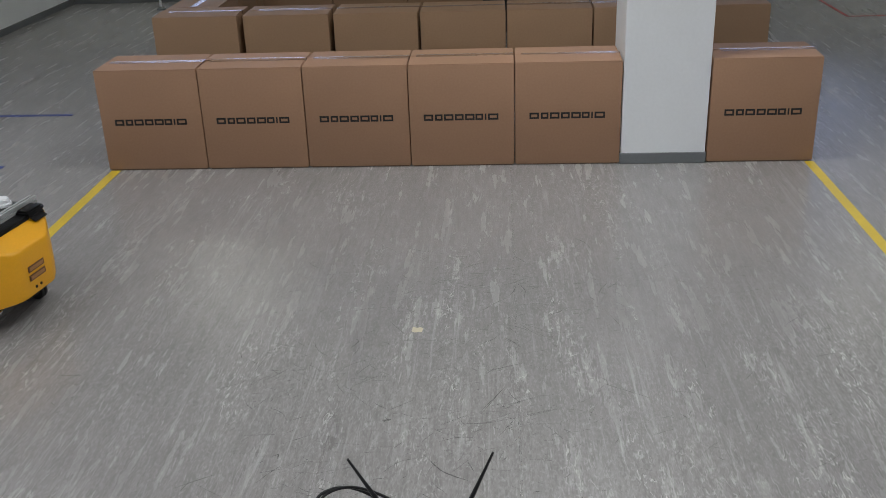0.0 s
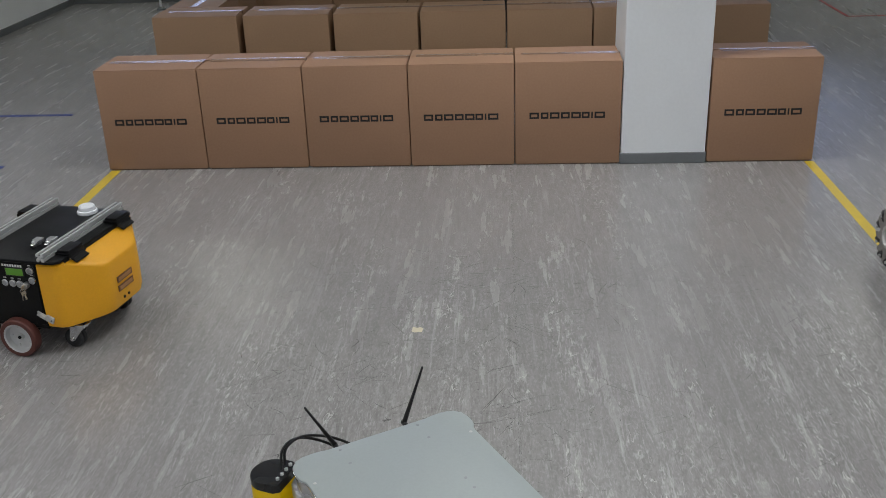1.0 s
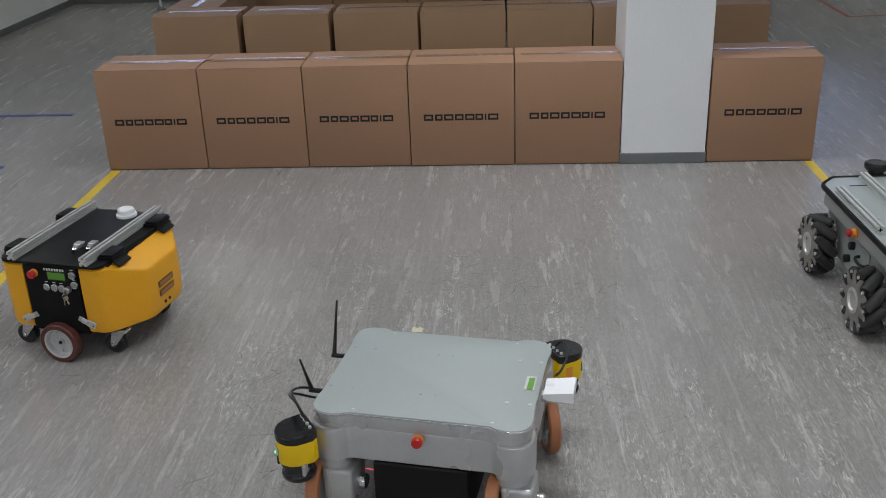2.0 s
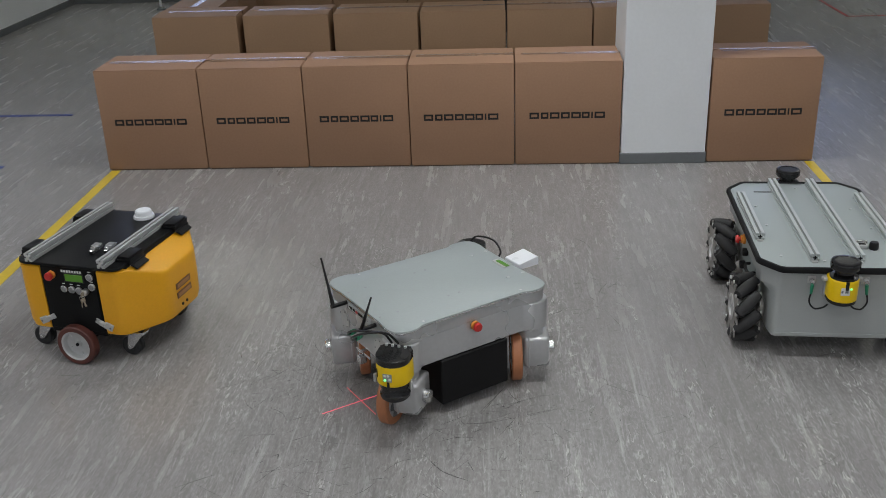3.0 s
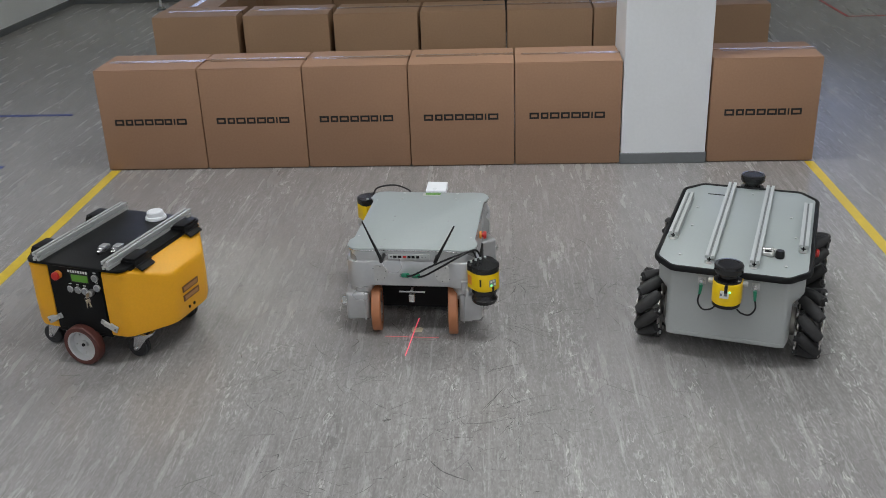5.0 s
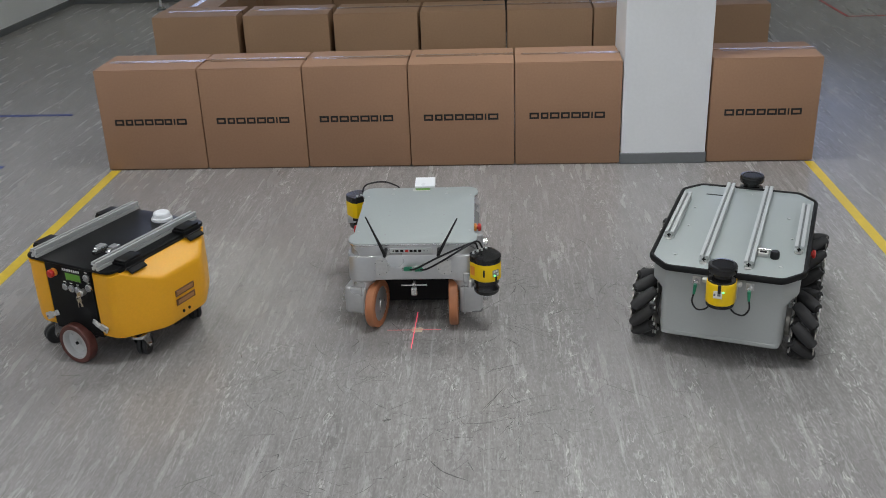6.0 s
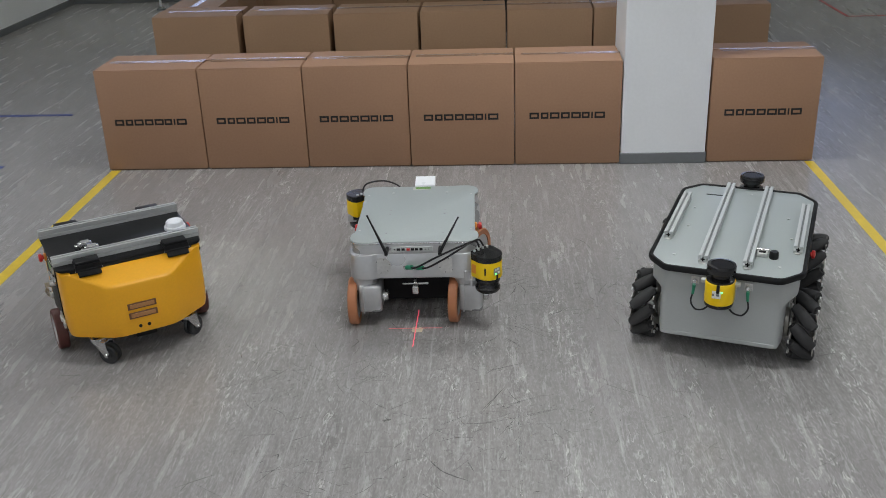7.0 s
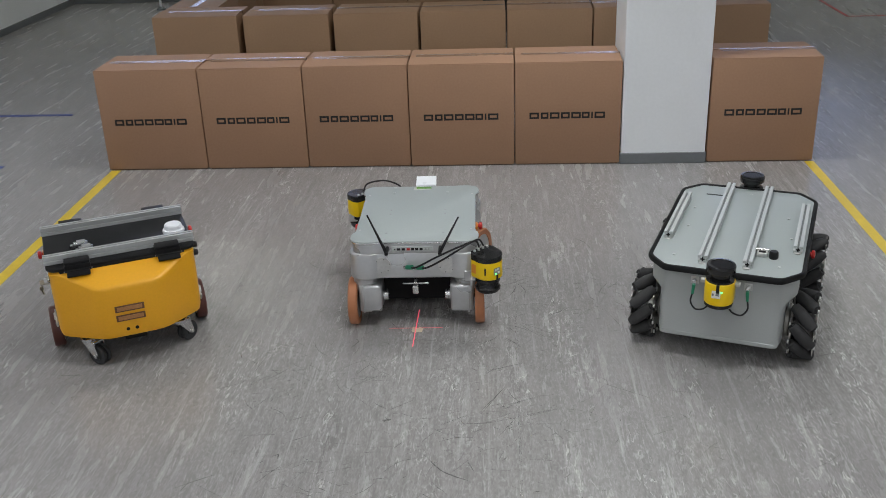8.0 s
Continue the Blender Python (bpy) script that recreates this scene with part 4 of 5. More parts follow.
        fork = part("castor", fk, M["steel"], rob, "zinc-plated swivel castor", pose(x, y, 0))
        for q in (-0.0102, 0.0102):
            part("castor_wheel", turned([(0, -0.0085), (0.015, -0.0085), (0.017, -0.006), (0.027, -0.0085), (0.034, -0.0075), (0.037, -0.004), (0.037, 0.004), (0.034, 0.0075), (0.027, 0.0085), (0.017, 0.006), (0.015, 0.0085), (0, 0.0085)], 28, facing(0.037, q, 0.037, "y")), M["castor_rubber"], fork, "dark grey rubber castor wheel")
        keyed["castor_" + nm] = (fork, Vector((x, y, 0)))
    part("charging_contact", block((0.075, 0.06, 0.030), (0.0, -0.222, 0.103), 0.005, 2), M["black_dark"], rob, "black charging contact block")
    part("bottom_plate", block((0.36, 0.42, 0.012), (0, 0, 0.110), 0.003, 1), M["black_dark"], rob, "black bottom plate")
    return rob, keyed


# ---- the silver omnidirectional platform with four steered wheels ----
STEER = {"fl": (-0.188, -0.240), "fr": (0.188, -0.240), "rl": (-0.188, 0.240), "rr": (0.188, 0.240)}


def silver_outline(grow=0.0, step=0.013, front=0.2865):
    q = [(0.234 - step, 0.0), (0.234 - step, 0.178), (0.234 - step * 0.85, 0.191), (0.234 - step * 0.2, 0.205), (0.234, 0.219), (0.234, 0.243),
         (0.229, 0.264), (0.216, 0.281), (0.197, 0.289), (0.174, 0.291), (0.150, 0.290), (0.137, (0.288 + front) / 2), (0.122, front), (0.0, front)]
    q = [(x + grow * (1 if x else 0), y + grow * (1 if y else 0)) for x, y in q]
    up = q[1:-1]
    right = [(x, -y) for x, y in reversed(up)] + [q[0]] + up
    return right + [(-x, y) for x, y in reversed(up)] + [(-q[0][0], 0.0)] + [(-x, -y) for x, y in up]


def build_silver_robot():
    rob = thing("mobile_robot", "flat silver mobile robot with two antennas and yellow corner scanners", "robot", "mobile robots")
    keyed = {}
    part("top_plate", prism(silver_outline(), 0.339, 0.347, 0.0025), M["silver"], rob, "light silver top plate", smooth=30)
    # extra bright strip that stands in for the highlight on the plate's edge
    part("rim_edge", prism(silver_outline(0.0012), 0.3370, 0.3425, 0.001), M["steel"], rob, "bright metal strip added as the highlight along the top plate's rim", smooth=30)
    bm = prism(silver_outline(-0.004), 0.296, 0.3388, 0.002)
    prism(silver_outline(0.006, 0.0235, 0.2765), 0.198, 0.2985, 0.004, into=bm)
    body = part("body", bm, M["cast"], rob, "silver cast body")
    for s in (-1, 1):
        for x, z in ((-0.118, 0.250), (0.118, 0.250)):
            part("cover_disc", disc(0.033, 0.003, facing(x, s * 0.2830, z, "y" if s > 0 else "-y"), seg=32), M["zinc"], body, "round cover disc")
            for i in range(6):
                a = math.tau * i / 6 + 0.3
                part("screw", disc(0.0022, 0.002, facing(x + 0.027 * math.cos(a), s * 0.2860, z + 0.027 * math.sin(a), "y" if s > 0 else "-y"), seg=8), M["skirting"], body)
    for sx in (-1, 1):
        for y in (-0.269, -0.207, -0.020, 0.021):
            part("screw", disc(0.0042, 0.0012, pose(sx * 0.105, y, 0.3464), seg=12), M["button"], body, "dark countersunk screw")
        for y in (0.212, 0.272):
            part("screw", turned([(0, 0.0008), (0.0026, 0.0008), (0.0030, 0.0016), (0.0058, 0.0016), (0.0062, 0.0)], 16, pose(sx * 0.108, y, 0.3468)), M["alu_c"], body, "bright screw ring")
        for y in (-0.176, 0.19):
            part("screw", disc(0.0042, 0.0012, pose(sx * 0.206, y, 0.3464), seg=12), M["zinc"], body, "countersunk screw")
    # underbody
    part("battery_box", block((0.444, 0.256, 0.160), (0, 0, 0.117), 0.004, 1), M["black_dark"], rob, "black battery box")
    part("underside", block((0.42, 0.52, 0.012), (0, 0, 0.200), 0.002, 1), M["black_dark"], rob, "black underside plate")
    # front panel with ports
    pp = part("port_plate", block((0.150, 0.003, 0.020), (-0.006, -0.2850, 0.317), 0.001, 1), M["alu_c"], rob, "pale port plate")
    for x, w, mt in ((-0.085, 0.006, "black_dark"), (-0.068, 0.015, "black_dark"), (-0.047, 0.015, "black_dark"), (-0.025, 0.015, "red_plastic"), (-0.006, 0.014, "black_dark"), (0.012, 0.014, "black_dark"), (0.032, 0.014, "black_dark"), (0.052, 0.008, "button"), (0.066, 0.005, "button")):
        part("port", block((w * 0.8, 0.004, 0.009 if w > 0.01 else 0.005), (x * 0.82, -0.2864, 0.316), 0.0008, 1), M[mt], pp, "cable port")
    for s, tip in ((-1, (-0.156, -0.332, 0.469)), (1, (0.165, -0.327, 0.455))):
        base = Vector((s * 0.096, -0.331, 0.322))
        an = part("antenna", hose([base + (Vector(tip) - base) * f for f in (0, 0.12, 0.3, 0.45, 0.7, 1.0)], 0.0068, 10, r1=0.0028), M["black_plastic"], rob, "black rod antenna")
        part("antenna_joint", hose([(s * 0.096, -0.280, 0.320), (s * 0.096, -0.338, 0.320)], 0.0070, 12), M["black_plastic"], an, "black swivel joint")
    plug_and_cable(rob, [(-0.020, -0.304, 0.252), (0.012, -0.338, 0.268), (0.085, -0.365, 0.318), (0.165, -0.36, 0.354), (0.222, -0.325, 0.360), (0.236, -0.304, 0.328)])
    plug_and_cable(rob, [(0.018, -0.304, 0.250), (0.050, -0.338, 0.266), (0.110, -0.37, 0.312), (0.178, -0.362, 0.352), (0.232, -0.320, 0.364), (0.251, -0.290, 0.328)])
    plug_and_cable(rob, [(-0.246, 0.295, 0.326), (-0.228, 0.318, 0.352), (-0.16, 0.34, 0.356), (-0.10, 0.33, 0.338), (-0.09, 0.315, 0.32)], head=False)
    # corner scanners on brackets
    for turn in (0, 180):
        m = pose(0, 0, 0, 0, 0, turn)
        br = bmesh.new()
        block((0.05, 0.012, 0.04), (0.205, -0.300, 0.214), 0.003, 1, into=br)
        block((0.012, 0.07, 0.030), (0.206, -0.322, 0.212), 0.003, 1, into=br)
        block((0.11, 0.010, 0.034), (0.258, -0.286, 0.212), 0.003, 1, into=br)
        part("scanner_bracket", br, M["cast"], rob, "cast scanner bracket", m)
        safety_scanner(rob, m @ pose(0.265, -0.318, 0.223, 0, 0, 40), False)
    for s in (-1, 1):
        stop_button(rob, facing(s * 0.220, 0.0, 0.285, "x" if s > 0 else "-x"))
    # rear display and white radio box
    disp = part("display_bezel", block((0.070, 0.028, 0.003), (0.004, 0.258, 0.3475), 0.001, 1), M["zinc"], rob)
    part("display", block((0.060, 0.016, 0.002), (0.010, 0.260, 0.3492), 0.0006, 1), M["lcd"], disp, "lit green display")
    wedge = [(-0.040, 0.006), (-0.040, 0.017), (-0.038, 0.019), (0.036, 0.030), (0.040, 0.028), (0.040, 0.0), (-0.026, 0.0)]
    rb = part("radio_box", loft([[(x, 0.338 + y, 0.330 + z) for y, z in wedge] for x in (-0.026, 0.056)]), M["white_plastic"], rob, "white plastic radio box with a sloping top", smooth=20)
    part("radio_bracket", block((0.03, 0.05, 0.022), (0.018, 0.315, 0.321), 0.002, 1), M["cast"], rb, "small metal bracket")
    # laser emitter; its cross of light on the floor is thin glowing strips
    em = part("laser_bracket", block((0.095, 0.004, 0.006), (0.0, -0.285, 0.178), 0.001, 1), M["steel"], rob, "steel emitter bracket")
    part("laser_emitter", block((0.022, 0.026, 0.030), (0.0, -0.290, 0.158), 0.003, 1), M["steel"], em, "small metal laser emitter")
    part("emitter_arm", block((0.012, 0.10, 0.008), (0.0, -0.25, 0.186), 0.002, 1), M["steel"], em)
    part("laser_line", block((0.0030, 0.285, 0.0006), (0, 0, 0.0018), m=pose(-0.005, -0.299, 0, 0, 0, -1.6)), M["laser"], rob, "red laser line on the floor", smooth=0)
    part("laser_line", block((0.20, 0.003, 0.0005), (-0.006, -0.302, 0.0016)), M["laser_faint"], rob, "faint red laser line on the floor", smooth=0)
    # steered wheel modules: the wheel sits on local +x, its motor housing on -x
    for nm, (x, y) in STEER.items():
        hb = block((0.086, 0.106, 0.110), (-0.019, 0, 0.118), 0.012, 3)
        turned([(0, 0.150), (0.045, 0.150), (0.045, 0.198), (0, 0.198)], 24, into=hb)
        block((0.006, 0.112, 0.112), (0.006, 0, 0.118), 0.002, 2, into=hb)
        house = part("drive_module", hb, M["cast"], rob, "silver steered drive module", pose(x, y, 0))
        part("motor_cap", disc(0.022, 0.022, facing(-0.061, 0, 0.112, "-x"), seg=24), M["steel"], house, "bright motor cap")
        part("tyre", turned([(0.066, -0.017), (0.086, -0.017), (0.0905, -0.012), (0.0905, 0.012), (0.086, 0.017), (0.066, 0.017), (0.066, -0.017)], 48, AX["x"]), M["tan_rubber"], house, "tan polyurethane tyre", pose(0.046, 0, 0.0905))
        part("rim", turned([(0, -0.015), (0.067, -0.015), (0.067, 0.013), (0.060, 0.015), (0.016, 0.015), (0.014, 0.019), (0, 0.019)], 40, AX["x"]), M["cast"], house, "grey wheel disc", pose(0.046, 0, 0.0905))
        for i in range(3):
            a = math.tau * i / 3
            part("rim_bolt", disc(0.004, 0.003, facing(0.061, 0.03 * math.cos(a), 0.0905 + 0.03 * math.sin(a), "x"), seg=10), M["skirting"], house)
        keyed[nm] = (house, Vector((x, y, 0)))
    return rob, keyed


# ---- the grey platform on mecanum wheels ----
MECANUM = {"fl": (-0.267, -0.245), "fr": (0.267, -0.245), "rl": (-0.267, 0.262), "rr": (0.267, 0.262)}
WHEEL_R = 0.1225


def roller_mesh():
    core, half, n = 0.1005, 0.049, 10
    pr = [(0, -half - 0.004), (0.007, -half - 0.004), (0.007, -half)]
    for i in range(n + 1):
        s = -half + 2 * half * i / n
        pr.append((WHEEL_R - math.hypot(core, s * math.sin(radians(45))), s))
    pr += [(0.007, half), (0.007, half + 0.004), (0, half + 0.004)]
    return to_mesh("roller", turned(pr, 14), M["roller_rubber"]), core


def side_plate(x):
    """A steel wheel plate with a saw-toothed rim."""
    out = []
    for i in range(10):
        for f, r in ((0.0, 0.070), (0.14, 0.093), (0.38, 0.111), (0.58, 0.116), (0.66, 0.080)):
            a = math.tau * (i + f) / 10
            out.append((r * math.cos(a), r * math.sin(a)))
    s = bmesh.new()
    rings = [[(x + t, u, v) for u, v in out] for t in (-0.002, 0.002)]
    hole = [[(x + t, 0.040 * math.cos(math.tau * i / 50), 0.040 * math.sin(math.tau * i / 50)) for i in range(50)] for t in (-0.002, 0.002)]
    vo = [[s.verts.new(p) for p in ring] for ring in rings]
    vh = [[s.verts.new(p) for p in ring] for ring in hole]
    for i in range(50):
        j = (i + 1) % 50
        s.faces.new((vo[0][i], vo[0][j], vo[1][j], vo[1][i]))
        s.faces.new((vh[0][i], vh[0][j], vh[1][j], vh[1][i]))
        for q in (0, 1):
            s.faces.new((vo[q][i], vo[q][j], vh[q][j], vh[q][i]))
    bmesh.ops.recalc_face_normals(s, faces=s.faces[:])
    return s


def build_grey_robot():
    rob = thing("mobile_robot", "large light grey mobile robot on black mecanum wheels", "robot", "mobile robots")
    keyed = {}
    octo = [(-0.185, -0.405), (0.185, -0.405), (0.246, -0.333), (0.246, 0.333), (0.185, 0.405), (-0.185, 0.405), (-0.246, 0.333), (-0.246, -0.333)]
    top = rounded(octo, 0.016, 4)
    part("top_plate", prism(top, 0.340, 0.350, 0.001), M["grey_top"], rob, "light grey top plate")
    # black edge trim: a rounded band around the plate
    n = len(top)
    sec = [(0.000, 0.352), (0.003, 0.355), (0.008, 0.354), (0.0112, 0.349), (0.0112, 0.340), (0.008, 0.333), (0.003, 0.331), (-0.004, 0.334), (-0.004, 0.350)]
    s = bmesh.new()
    rings = []
    for i, (x, y) in enumerate(top):
        a, c = Vector(top[i - 1]), Vector(top[(i + 1) % n])
        t = (c - a).normalized()
        nr = Vector((t.y, -t.x))
        rings.append([s.verts.new((x + nr.x * d, y + nr.y * d, z)) for d, z in sec])
    for i in range(n):
        a, c = rings[i], rings[(i + 1) % n]
        for j in range(len(sec)):
            s.faces.new((a[j], c[j], c[(j + 1) % len(sec)], a[(j + 1) % len(sec)]))
    bmesh.ops.recalc_face_normals(s, faces=s.faces[:])
    part("edge_trim", s, M["rubber"], rob, "black rubber edge trim")
    # body: wide above the wheels, narrow between them
    up = rounded([(-0.186, -0.392), (0.186, -0.392), (0.238, -0.332), (0.238, 0.332), (0.186, 0.392), (-0.186, 0.392), (-0.238, 0.332), (-0.238, -0.332)], 0.012, 3)
    k = lambda fx: [(max(-fx, min(fx, x)), y) for x, y in up]
    rings = [[(x, y, z) for x, y in k(w)] for z, w in ((0.084, 0.194), (0.088, 0.202), (0.100, 0.2045), (0.232, 0.2045), (0.237, 0.206), (0.268, 0.236), (0.272, 0.238), (0.338, 0.238))]
    rings = [[(x * (0.985 if z < 0.086 else 1), y * (0.985 if z < 0.086 else 1), z) for x, y, z in r] for r in rings]
    body = part("body", loft(rings), M["grey_body"], rob, "light grey sheet-metal body")
    for sy in (-1, 1):
        part("bottom_lip", block((0.372, 0.003, 0.012), (0, sy * 0.3925, 0.096), 0.001, 1), M["grey_body"], body)
    for sx in (-1, 1):
        p = part("control_plate", block((0.004, 0.21, 0.14), (sx * 0.2065, 0.0, 0.160), 0.001, 1), M["grey_top"], rob, "grey control plate")
        stop_button(rob, facing(sx * 0.246, -0.03, 0.290, "x" if sx > 0 else "-x"))
        part("stop_base", disc(0.019, 0.010, facing(sx * 0.237, -0.03, 0.290, "x" if sx > 0 else "-x"), seg=24), M["orange_plastic"], rob, "orange switch base")
        for y, z in ((0.045, 0.215), (0.075, 0.150)):
            part("socket", disc(0.016, 0.02, facing(sx * 0.208, y, z - 0.01, "x" if sx > 0 else "-x"), seg=20), M["black_plastic"], p, "black round socket")
        part("handle", hose(curve_points([(sx * 0.2, -0.02, 0.19), (sx * 0.225, -0.02, 0.185), (sx * 0.23, -0.06, 0.18), (sx * 0.225, -0.1, 0.185), (sx * 0.2, -0.1, 0.19)], 6), 0.006, 8), M["black_plastic"], p, "black bow handle")
    # rails along the deck
    for x, y0, y1 in ((-0.072, -0.352, 0.392), (0.072, -0.352, 0.392), (-0.218, -0.178, 0.238), (0.218, -0.178, 0.238)):
        rl = part("rail", slot_rail(y1 - y0, 0.030, 0.026, pose(x, (y0 + y1) / 2, 0.350, 0, 0, 90)), M["alu_c"], rob, "slotted aluminium rail", smooth=0)
        # darker grey strip on the slot floor, painting the shade in the slot
        part("slot_strip", block((0.006, y1 - y0 - 0.006, 0.001), (x, (y0 + y1) / 2, 0.3705)), M["slot_shade_grey"], rl)
        for e in (y0, y1):
            o = -1 if e == y0 else 1
            part("rail_foot", block((0.020, 0.012, 0.004), (x, e + o * 0.006, 0.352), 0.001, 1), M["zinc"], rl, "small steel foot")
            # solid black bars in place of the shaded hollows of the profile end
            for w, h in ((0.014, 0.0045), (0.0045, 0.014)):
                part("end_groove", block((w, 0.0012, h), (x, e + o * (0.0008 + w * 0.02), 0.3635)), M["black_dark"], rl, "black bar for the shade in a profile groove")
    cn = part("connector_housing", block((0.036, 0.042, 0.016), (0.108, -0.226, 0.358), 0.003, 1), M["zinc"], rob, "metal connector housing")
    part("lever", block((0.044, 0.008, 0.012), (0.108, -0.222, 0.366), 0.002, 1), M["steel"], cn)
    part("opening", block((0.022, 0.012, 0.004), (0.108, -0.238, 0.3665), 0.001, 1), M["black_dark"], cn)
    for dx in (-0.012, 0.012):
        part("lever_arm", block((0.005, 0.034, 0.005), (0.108 + dx, -0.198, 0.356), 0.001, 1), M["steel"], cn)
    part("knob", turned([(0, 0.35), (0.014, 0.35), (0.016, 0.354), (0.015, 0.372), (0.012, 0.376), (0, 0.376)], 20, Matrix.Translation((0.146, -0.243, 0))), M["black_plastic"], rob, "black round cap")
    part("cable_slot", block((0.075, 0.008, 0.0012), (-0.118, 0.302, 0.3508), 0.0004, 1), M["black_dark"], rob, "dark cable slot")
    for x, y in ((-0.17, -0.039), (0.19, -0.06), (-0.173, -0.311), (0.171, -0.314), (-0.176, 0.148), (0.165, 0.129), (0.011, 0.345), (-0.04, -0.35)):
        part("screw", disc(0.0055, 0.0026, pose(x, y, 0.3498), seg=12), M["alu_c"], rob, "bright screw")
    for turn in (0, 180):
        m = pose(0, 0, 0, 0, 0, turn)
        safety_scanner(rob, m @ pose(0, -0.444, 0.264), True)
        part("scanner_shelf", block((0.096, 0.028, 0.07), (0, -0.404, 0.285), 0.003, 1), M["cast"], rob, "metal scanner mount", m)
        for s in (-1, 1):
            c = part("scanner_cable", hose(curve_points([(s * 0.086, -0.412, 0.292), (s * 0.088, -0.416, 0.268), (s * 0.092, -0.42, 0.235), (s * 0.075, -0.424, 0.212), (s * 0.05, -0.43, 0.218), (s * 0.035, -0.432, 0.232)], 6), 0.003, 8), M["black_plastic"], rob, "thin black cable loop", m)
            part("connector", hose([(s * 0.086, -0.412, 0.294), (s * 0.0885, -0.416, 0.262)], 0.0062, 12, r1=0.0045), M["green_plug"], c, "green cable connector")
            part("socket_flange", block((0.026, 0.003, 0.026), (s * 0.086, -0.3936, 0.303), 0.001, 1), M["zinc"], c, "square metal socket flange")
            part("socket", disc(0.0085, 0.016, facing(s * 0.086, -0.394, 0.302, "-y"), seg=16), M["steel"], c, "metal socket")
    # wheels
    rmesh, core = roller_mesh()
    for nm, (x, y) in MECANUM.items():
        side = -1 if x < 0 else 1
        slant = {"fl": 1, "fr": -1, "rl": -1, "rr": 1}[nm]
        hb = turned([(0, -0.036), (0.036, -0.036), (0.040, -0.030), (0.040, 0.030), (0.036, 0.036), (0.026, 0.037), (0.024, 0.030), (0, 0.030)], 24, AX["x"])
        disc(0.075, 0.012, facing(-0.006, 0, 0, "x"), hb, 24)
        wheel = part("mecanum_wheel", hb, M["cast"], rob, "mecanum wheel with slanted black rollers", pose(x, y, WHEEL_R))
        for sx in (-1, 1):
            part("side_plate", side_plate(sx * 0.0375), M["plate_steel"], wheel, "toothed steel side plate", smooth=20)
        for i in range(10):
            a = math.tau * i / 10
            m = pose(0, 0, 0, math.degrees(a)) @ Matrix.Translation((0, 0, core)) @ Matrix.Rotation(radians(45 * slant), 4, "Z") @ pose(0, 0, 0, 0, 90, 0)
            again("roller", rmesh, wheel, m)
            for sx in (-1, 1):
                part("roller_bolt", disc(0.0068, 0.006, pose(0, 0, 0, math.degrees(a)) @ Matrix.Translation((sx * 0.0385, sx * slant * 0.037, core - 0.004)) @ AX["x" if sx > 0 else "-x"], seg=8), M["zinc"], wheel)
        part("hub_ring", turned([(0.030, 0.030), (0.046, 0.034), (0.048, 0.042), (0.036, 0.044), (0.030, 0.030)], 32, AX["x" if side > 0 else "-x"]), M["zinc"], wheel, "pale hub ring")
        part("axle", hose([(-side * 0.036, 0, 0), (-side * 0.075, 0, 0)], 0.013, 16), M["cast"], wheel, "steel axle")
        part("motor_flange", disc(0.05, 0.018, facing(side * 0.203, y, WHEEL_R, "x" if side > 0 else "-x"), seg=24), M["plate_steel"], rob, "steel motor flange")
        keyed[nm] = (wheel, Vector((x, y, WHEEL_R)))
    return rob, keyed


build_room()
build_ceiling_light()
build_scuffs()
build_boxes()
yellow_robot, yellow_parts = build_yellow_robot()
silver_robot, silver_parts = build_silver_robot()
grey_robot, grey_parts = build_grey_robot()

# ---- paths over the floor: seconds, x, y, heading in degrees ----
YELLOW_PATH = [(0, -2.063, 3.382, 80.0), (0.5, -1.846, 3.339, 78.6), (1, -1.685, 3.299, 78.4), (1.5, -1.575, 3.274, 78.3), (3, -1.445, 3.243, 77.4), (3.5, -1.428, 3.241, 76.9),
               (4, -1.417, 3.240, 76.5), (4.5, -1.411, 3.237, 75.5), (6, -1.402, 3.238, 66.2), (6.5, -1.402, 3.243, 47.8), (7, -1.401, 3.244, 32.3), (7.5, -1.403, 3.240, 26.6), (8, -1.405, 3.237, 25.3)]
SILVER_PATH = [(0, -0.179, 1.465, -179.5), (0.5, -0.168, 1.609, -167.3), (1, -0.171, 1.800, -149.2), (1.5, -0.175, 2.038, -125.6), (1.7, -0.177, 2.149, -115.2), (2.8, -0.212, 2.814, -61.9),
               (3, -0.220, 2.909, -54.4), (3.5, -0.242, 3.133, -36.6), (4, -0.263, 3.300, -20.2), (4.5, -0.286, 3.416, -9.6), (5.8, -0.331, 3.515, 0.6), (6.5, -0.330, 3.535, 1.4), (8, -0.327, 3.538, 1.0)]
GREY_PATH = [(0, 2.16, 3.56, 2.4), (1.2, 1.811, 3.507, 2.2), (1.5, 1.720, 3.493, 2.1), (1.7, 1.654, 3.477, 2.0), (2.8, 1.197, 3.416, 0.9), (3, 1.125, 3.392, -3.2), (3.5, 0.986, 3.360, -11.2),
             (4, 0.905, 3.352, -15.0), (4.5, 0.875, 3.354, -16.9), (6, 0.850, 3.350, -18.8), (7, 0.848, 3.349, -19.1), (8, 0.848, 3.350, -19.2)]


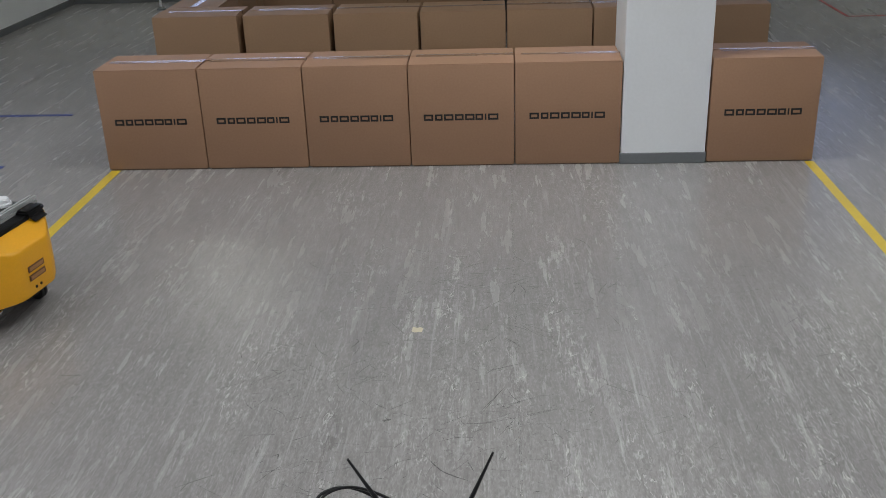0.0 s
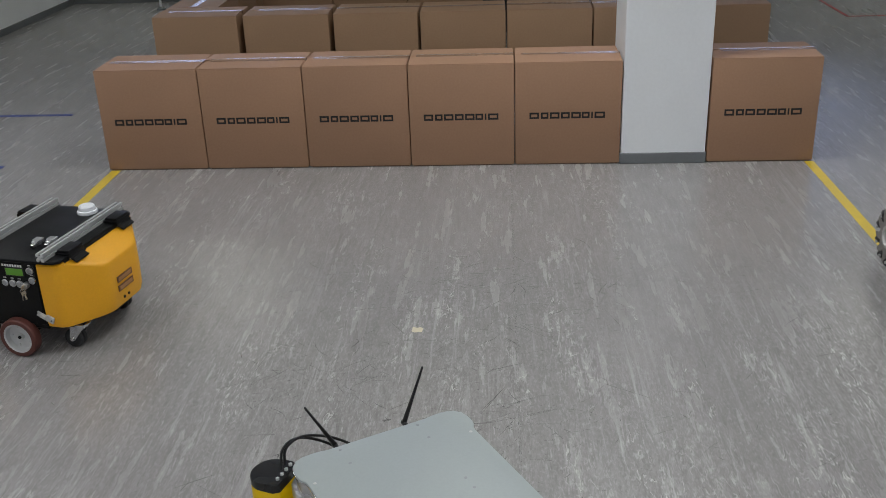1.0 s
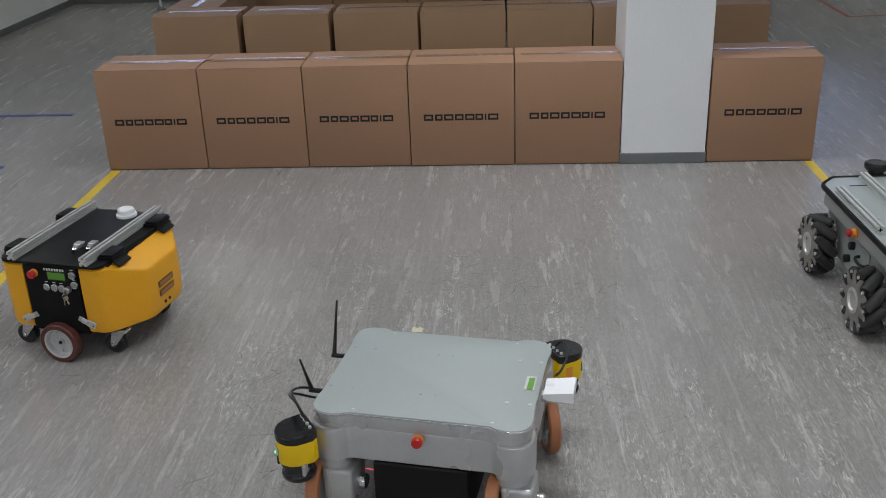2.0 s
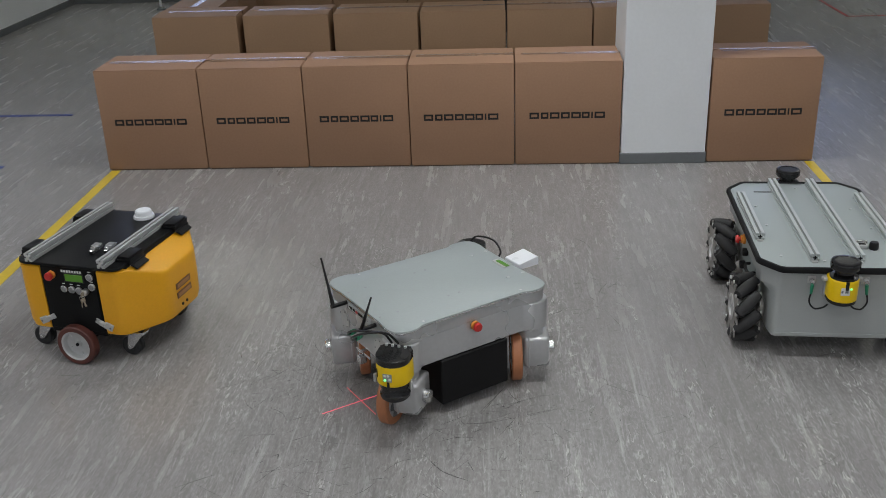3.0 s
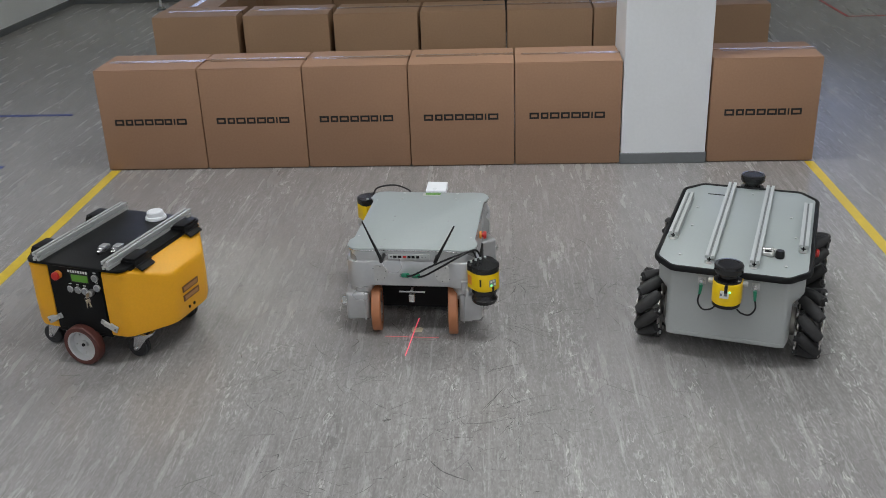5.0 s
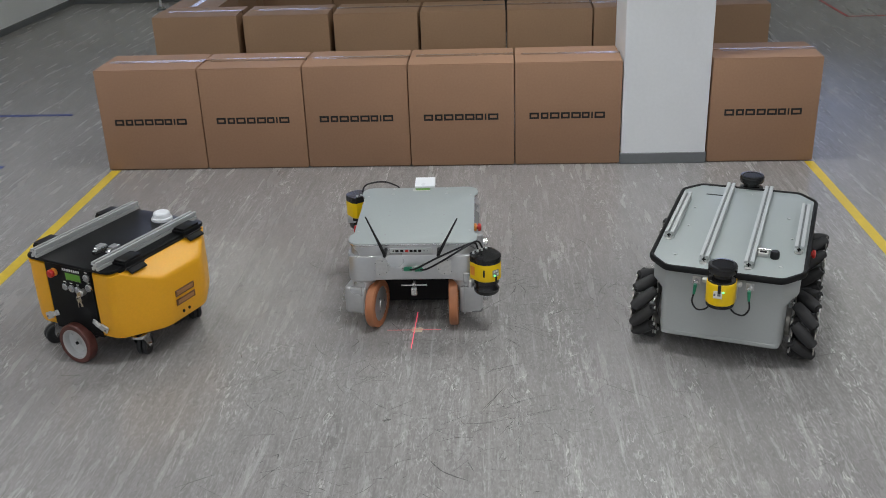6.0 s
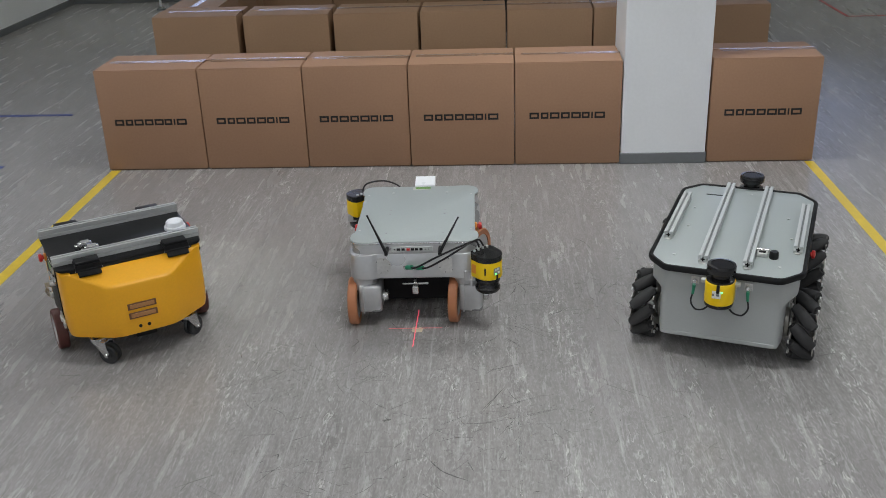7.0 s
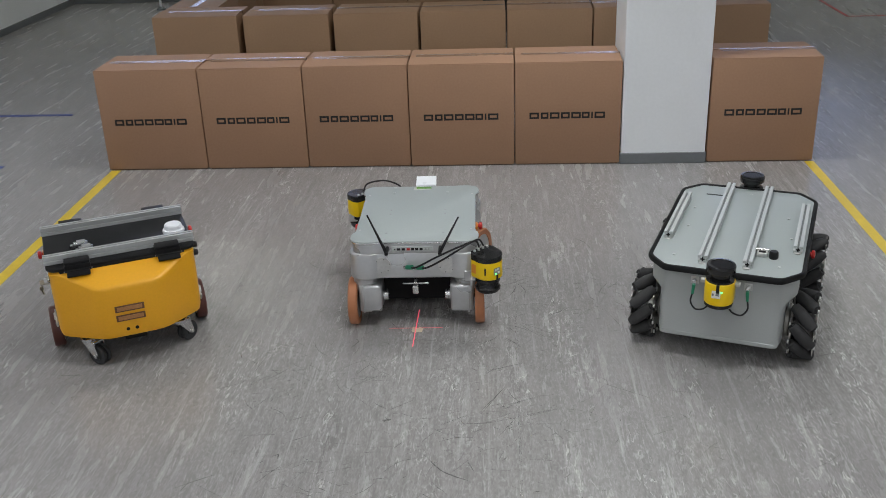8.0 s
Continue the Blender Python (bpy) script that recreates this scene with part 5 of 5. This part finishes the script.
def glide(path, t):
    """The values of a path at t, smoothly between its rows."""
    p = np.array(path, float)
    ts = p[:, 0]
    i = int(np.clip(np.searchsorted(ts, t) - 1, 0, len(ts) - 2))
    h = np.diff(ts)
    d = np.diff(p[:, 1:], axis=0) / h[:, None]

    def slope(q):
        if q == 0:
            return d[0]
        if q == len(ts) - 1:
            return d[-1]
        a, c = d[q - 1], d[q]
        w1, w2 = 2 * h[q] + h[q - 1], h[q] + 2 * h[q - 1]
        safe = a * c > 0
        return np.where(safe, (w1 + w2) / (w1 / np.where(safe, a, 1) + w2 / np.where(safe, c, 1)), 0.0)
    u = (t - ts[i]) / h[i]
    m0, m1 = slope(i) * h[i], slope(i + 1) * h[i]
    return (2 * u ** 3 - 3 * u * u + 1) * p[i, 1:] + (u ** 3 - 2 * u * u + u) * m0 + (3 * u * u - 2 * u ** 3) * p[i + 1, 1:] + (u ** 3 - u * u) * m1


STEPS = [round(0.1 * i, 2) for i in range(81)]


def travel(path):
    """For each step: the move since the last one in the thing's own axes, and its turn in radians."""
    out = [(0.0, 0.0, 0.0)]
    for a, c in zip(STEPS, STEPS[1:]):
        p, q = glide(path, a), glide(path, c)
        h = radians((p[2] + q[2]) / 2)
        dx, dy = q[0] - p[0], q[1] - p[1]
        out.append((math.cos(h) * dx + math.sin(h) * dy, -math.sin(h) * dx + math.cos(h) * dy, radians(q[2] - p[2])))
    return out


def steer(at, t):
    """The angle of a steered wheel against its robot: its axle stays square to the way of its own pivot."""
    a, c = glide(SILVER_PATH, max(t - 0.05, 0)), glide(SILVER_PATH, t + 0.05)
    spots = [(p[0] + math.cos(radians(p[2])) * at.x - math.sin(radians(p[2])) * at.y, p[1] + math.sin(radians(p[2])) * at.x + math.cos(radians(p[2])) * at.y) for p in (a, c)]
    vx, vy = spots[1][0] - spots[0][0], spots[1][1] - spots[0][1]
    keen = min(1.0, math.hypot(vx, vy) / 0.02)
    return -glide(SILVER_PATH, t)[2] + keen * max(-40, min(40, math.degrees(math.atan2(-vx, max(vy, 1e-4))))) + 1.0


def motions():
    for rob, path in ((yellow_robot, YELLOW_PATH), (silver_robot, SILVER_PATH), (grey_robot, GREY_PATH)):
        rows = []
        for t in STEPS:
            x, y, a = glide(path, t)
            rows.append((t, pose(x, y, 0, 0, 0, a)))
        walk(rob, rows)
    # yellow: the wheels roll forward along -y; the castors trail, then swing round for the turn
    moves = travel(YELLOW_PATH)
    for nm, side in (("wheel_l", -1), ("wheel_r", 1)):
        ob, at = yellow_parts[nm]
        roll, rows = 0.0, []
        for t, (dx, dy, da) in zip(STEPS, moves):
            roll -= (dy + side * 0.256 * da) / 0.075
            rows.append((t, Matrix.Translation(at) @ Matrix.Rotation(roll, 4, "X")))
        walk(ob, rows)
    for nm, end in (("fl", -47), ("fr", 39), ("rl", 219), ("rr", 141)):
        ob, at = yellow_parts["castor_" + nm]
        swing = [(0, 90), (5.2, 90), (5.7, 90 + (end - 90) * 0.25), (6.1, 90 + (end - 90) * 0.62), (6.5, end), (8, end)]
        walk(ob, [(t, Matrix.Translation(at) @ Matrix.Rotation(radians(a), 4, "Z")) for t, a in swing])
    # silver: each drive module turns end for end in its own moment
    turns = {"fl": [(0, 0), (5.8, 6), (5.92, 3), (6.0, -15), (6.1, -70), (6.2, -105), (6.3, -150), (6.4, -177), (6.5, -180), (8, -180)],
             "fr": [(0, 180), (6.85, 180), (7.0, 174), (7.1, 157), (7.2, 118), (7.3, 72), (7.4, 28), (7.5, 5), (7.6, 0), (8, 0)],
             "rl": [(0, 0), (6.3, 0), (6.4, -25), (6.5, -75), (6.6, -135), (6.7, -172), (6.8, -180), (8, -180)],
             "rr": [(0, 180), (6.5, 180), (6.6, 165), (6.7, 110), (6.8, 35), (6.9, -10), (7.0, -27), (8, -28)]}
    for nm, rows in turns.items():
        ob, at = silver_parts[nm]
        base = rows[0][1]
        rows = [(t, base + steer(at, t)) for t in STEPS if t <= 5.6] + rows[1:]
        walk(ob, [(t, Matrix.Translation(at) @ Matrix.Rotation(radians(a), 4, "Z")) for t, a in rows])
    moves = travel(SILVER_PATH)
    for nm, (x, y) in STEER.items():
        for child in silver_parts[nm][0].children:
            if child.name.split(".")[0] in ("tyre", "rim"):
                roll, rows, way = 0.0, [], (1 if x < 0 else -1)
                for t, (dx, dy, da) in zip(STEPS, moves):
                    roll += way * (dy + x * da) / 0.0905
                    rows.append((t, Matrix.Translation((0.046, 0, 0.0905)) @ Matrix.Rotation(-roll, 4, "X")))
                walk(child, rows)
    # grey: mecanum rolling
    moves = travel(GREY_PATH)
    for nm, (x, y) in MECANUM.items():
        ob, at = grey_parts[nm]
        slant = {"fl": 1, "fr": -1, "rl": -1, "rr": 1}[nm]
        roll, rows = 0.0, []
        for t, (dx, dy, da) in zip(STEPS, moves):
            vx, vy = dx - da * y, dy + da * x
            roll -= (vy - slant * vx) / WHEEL_R
            rows.append((t, Matrix.Translation(at) @ Matrix.Rotation(roll, 4, "X")))
        walk(ob, rows)


motions()
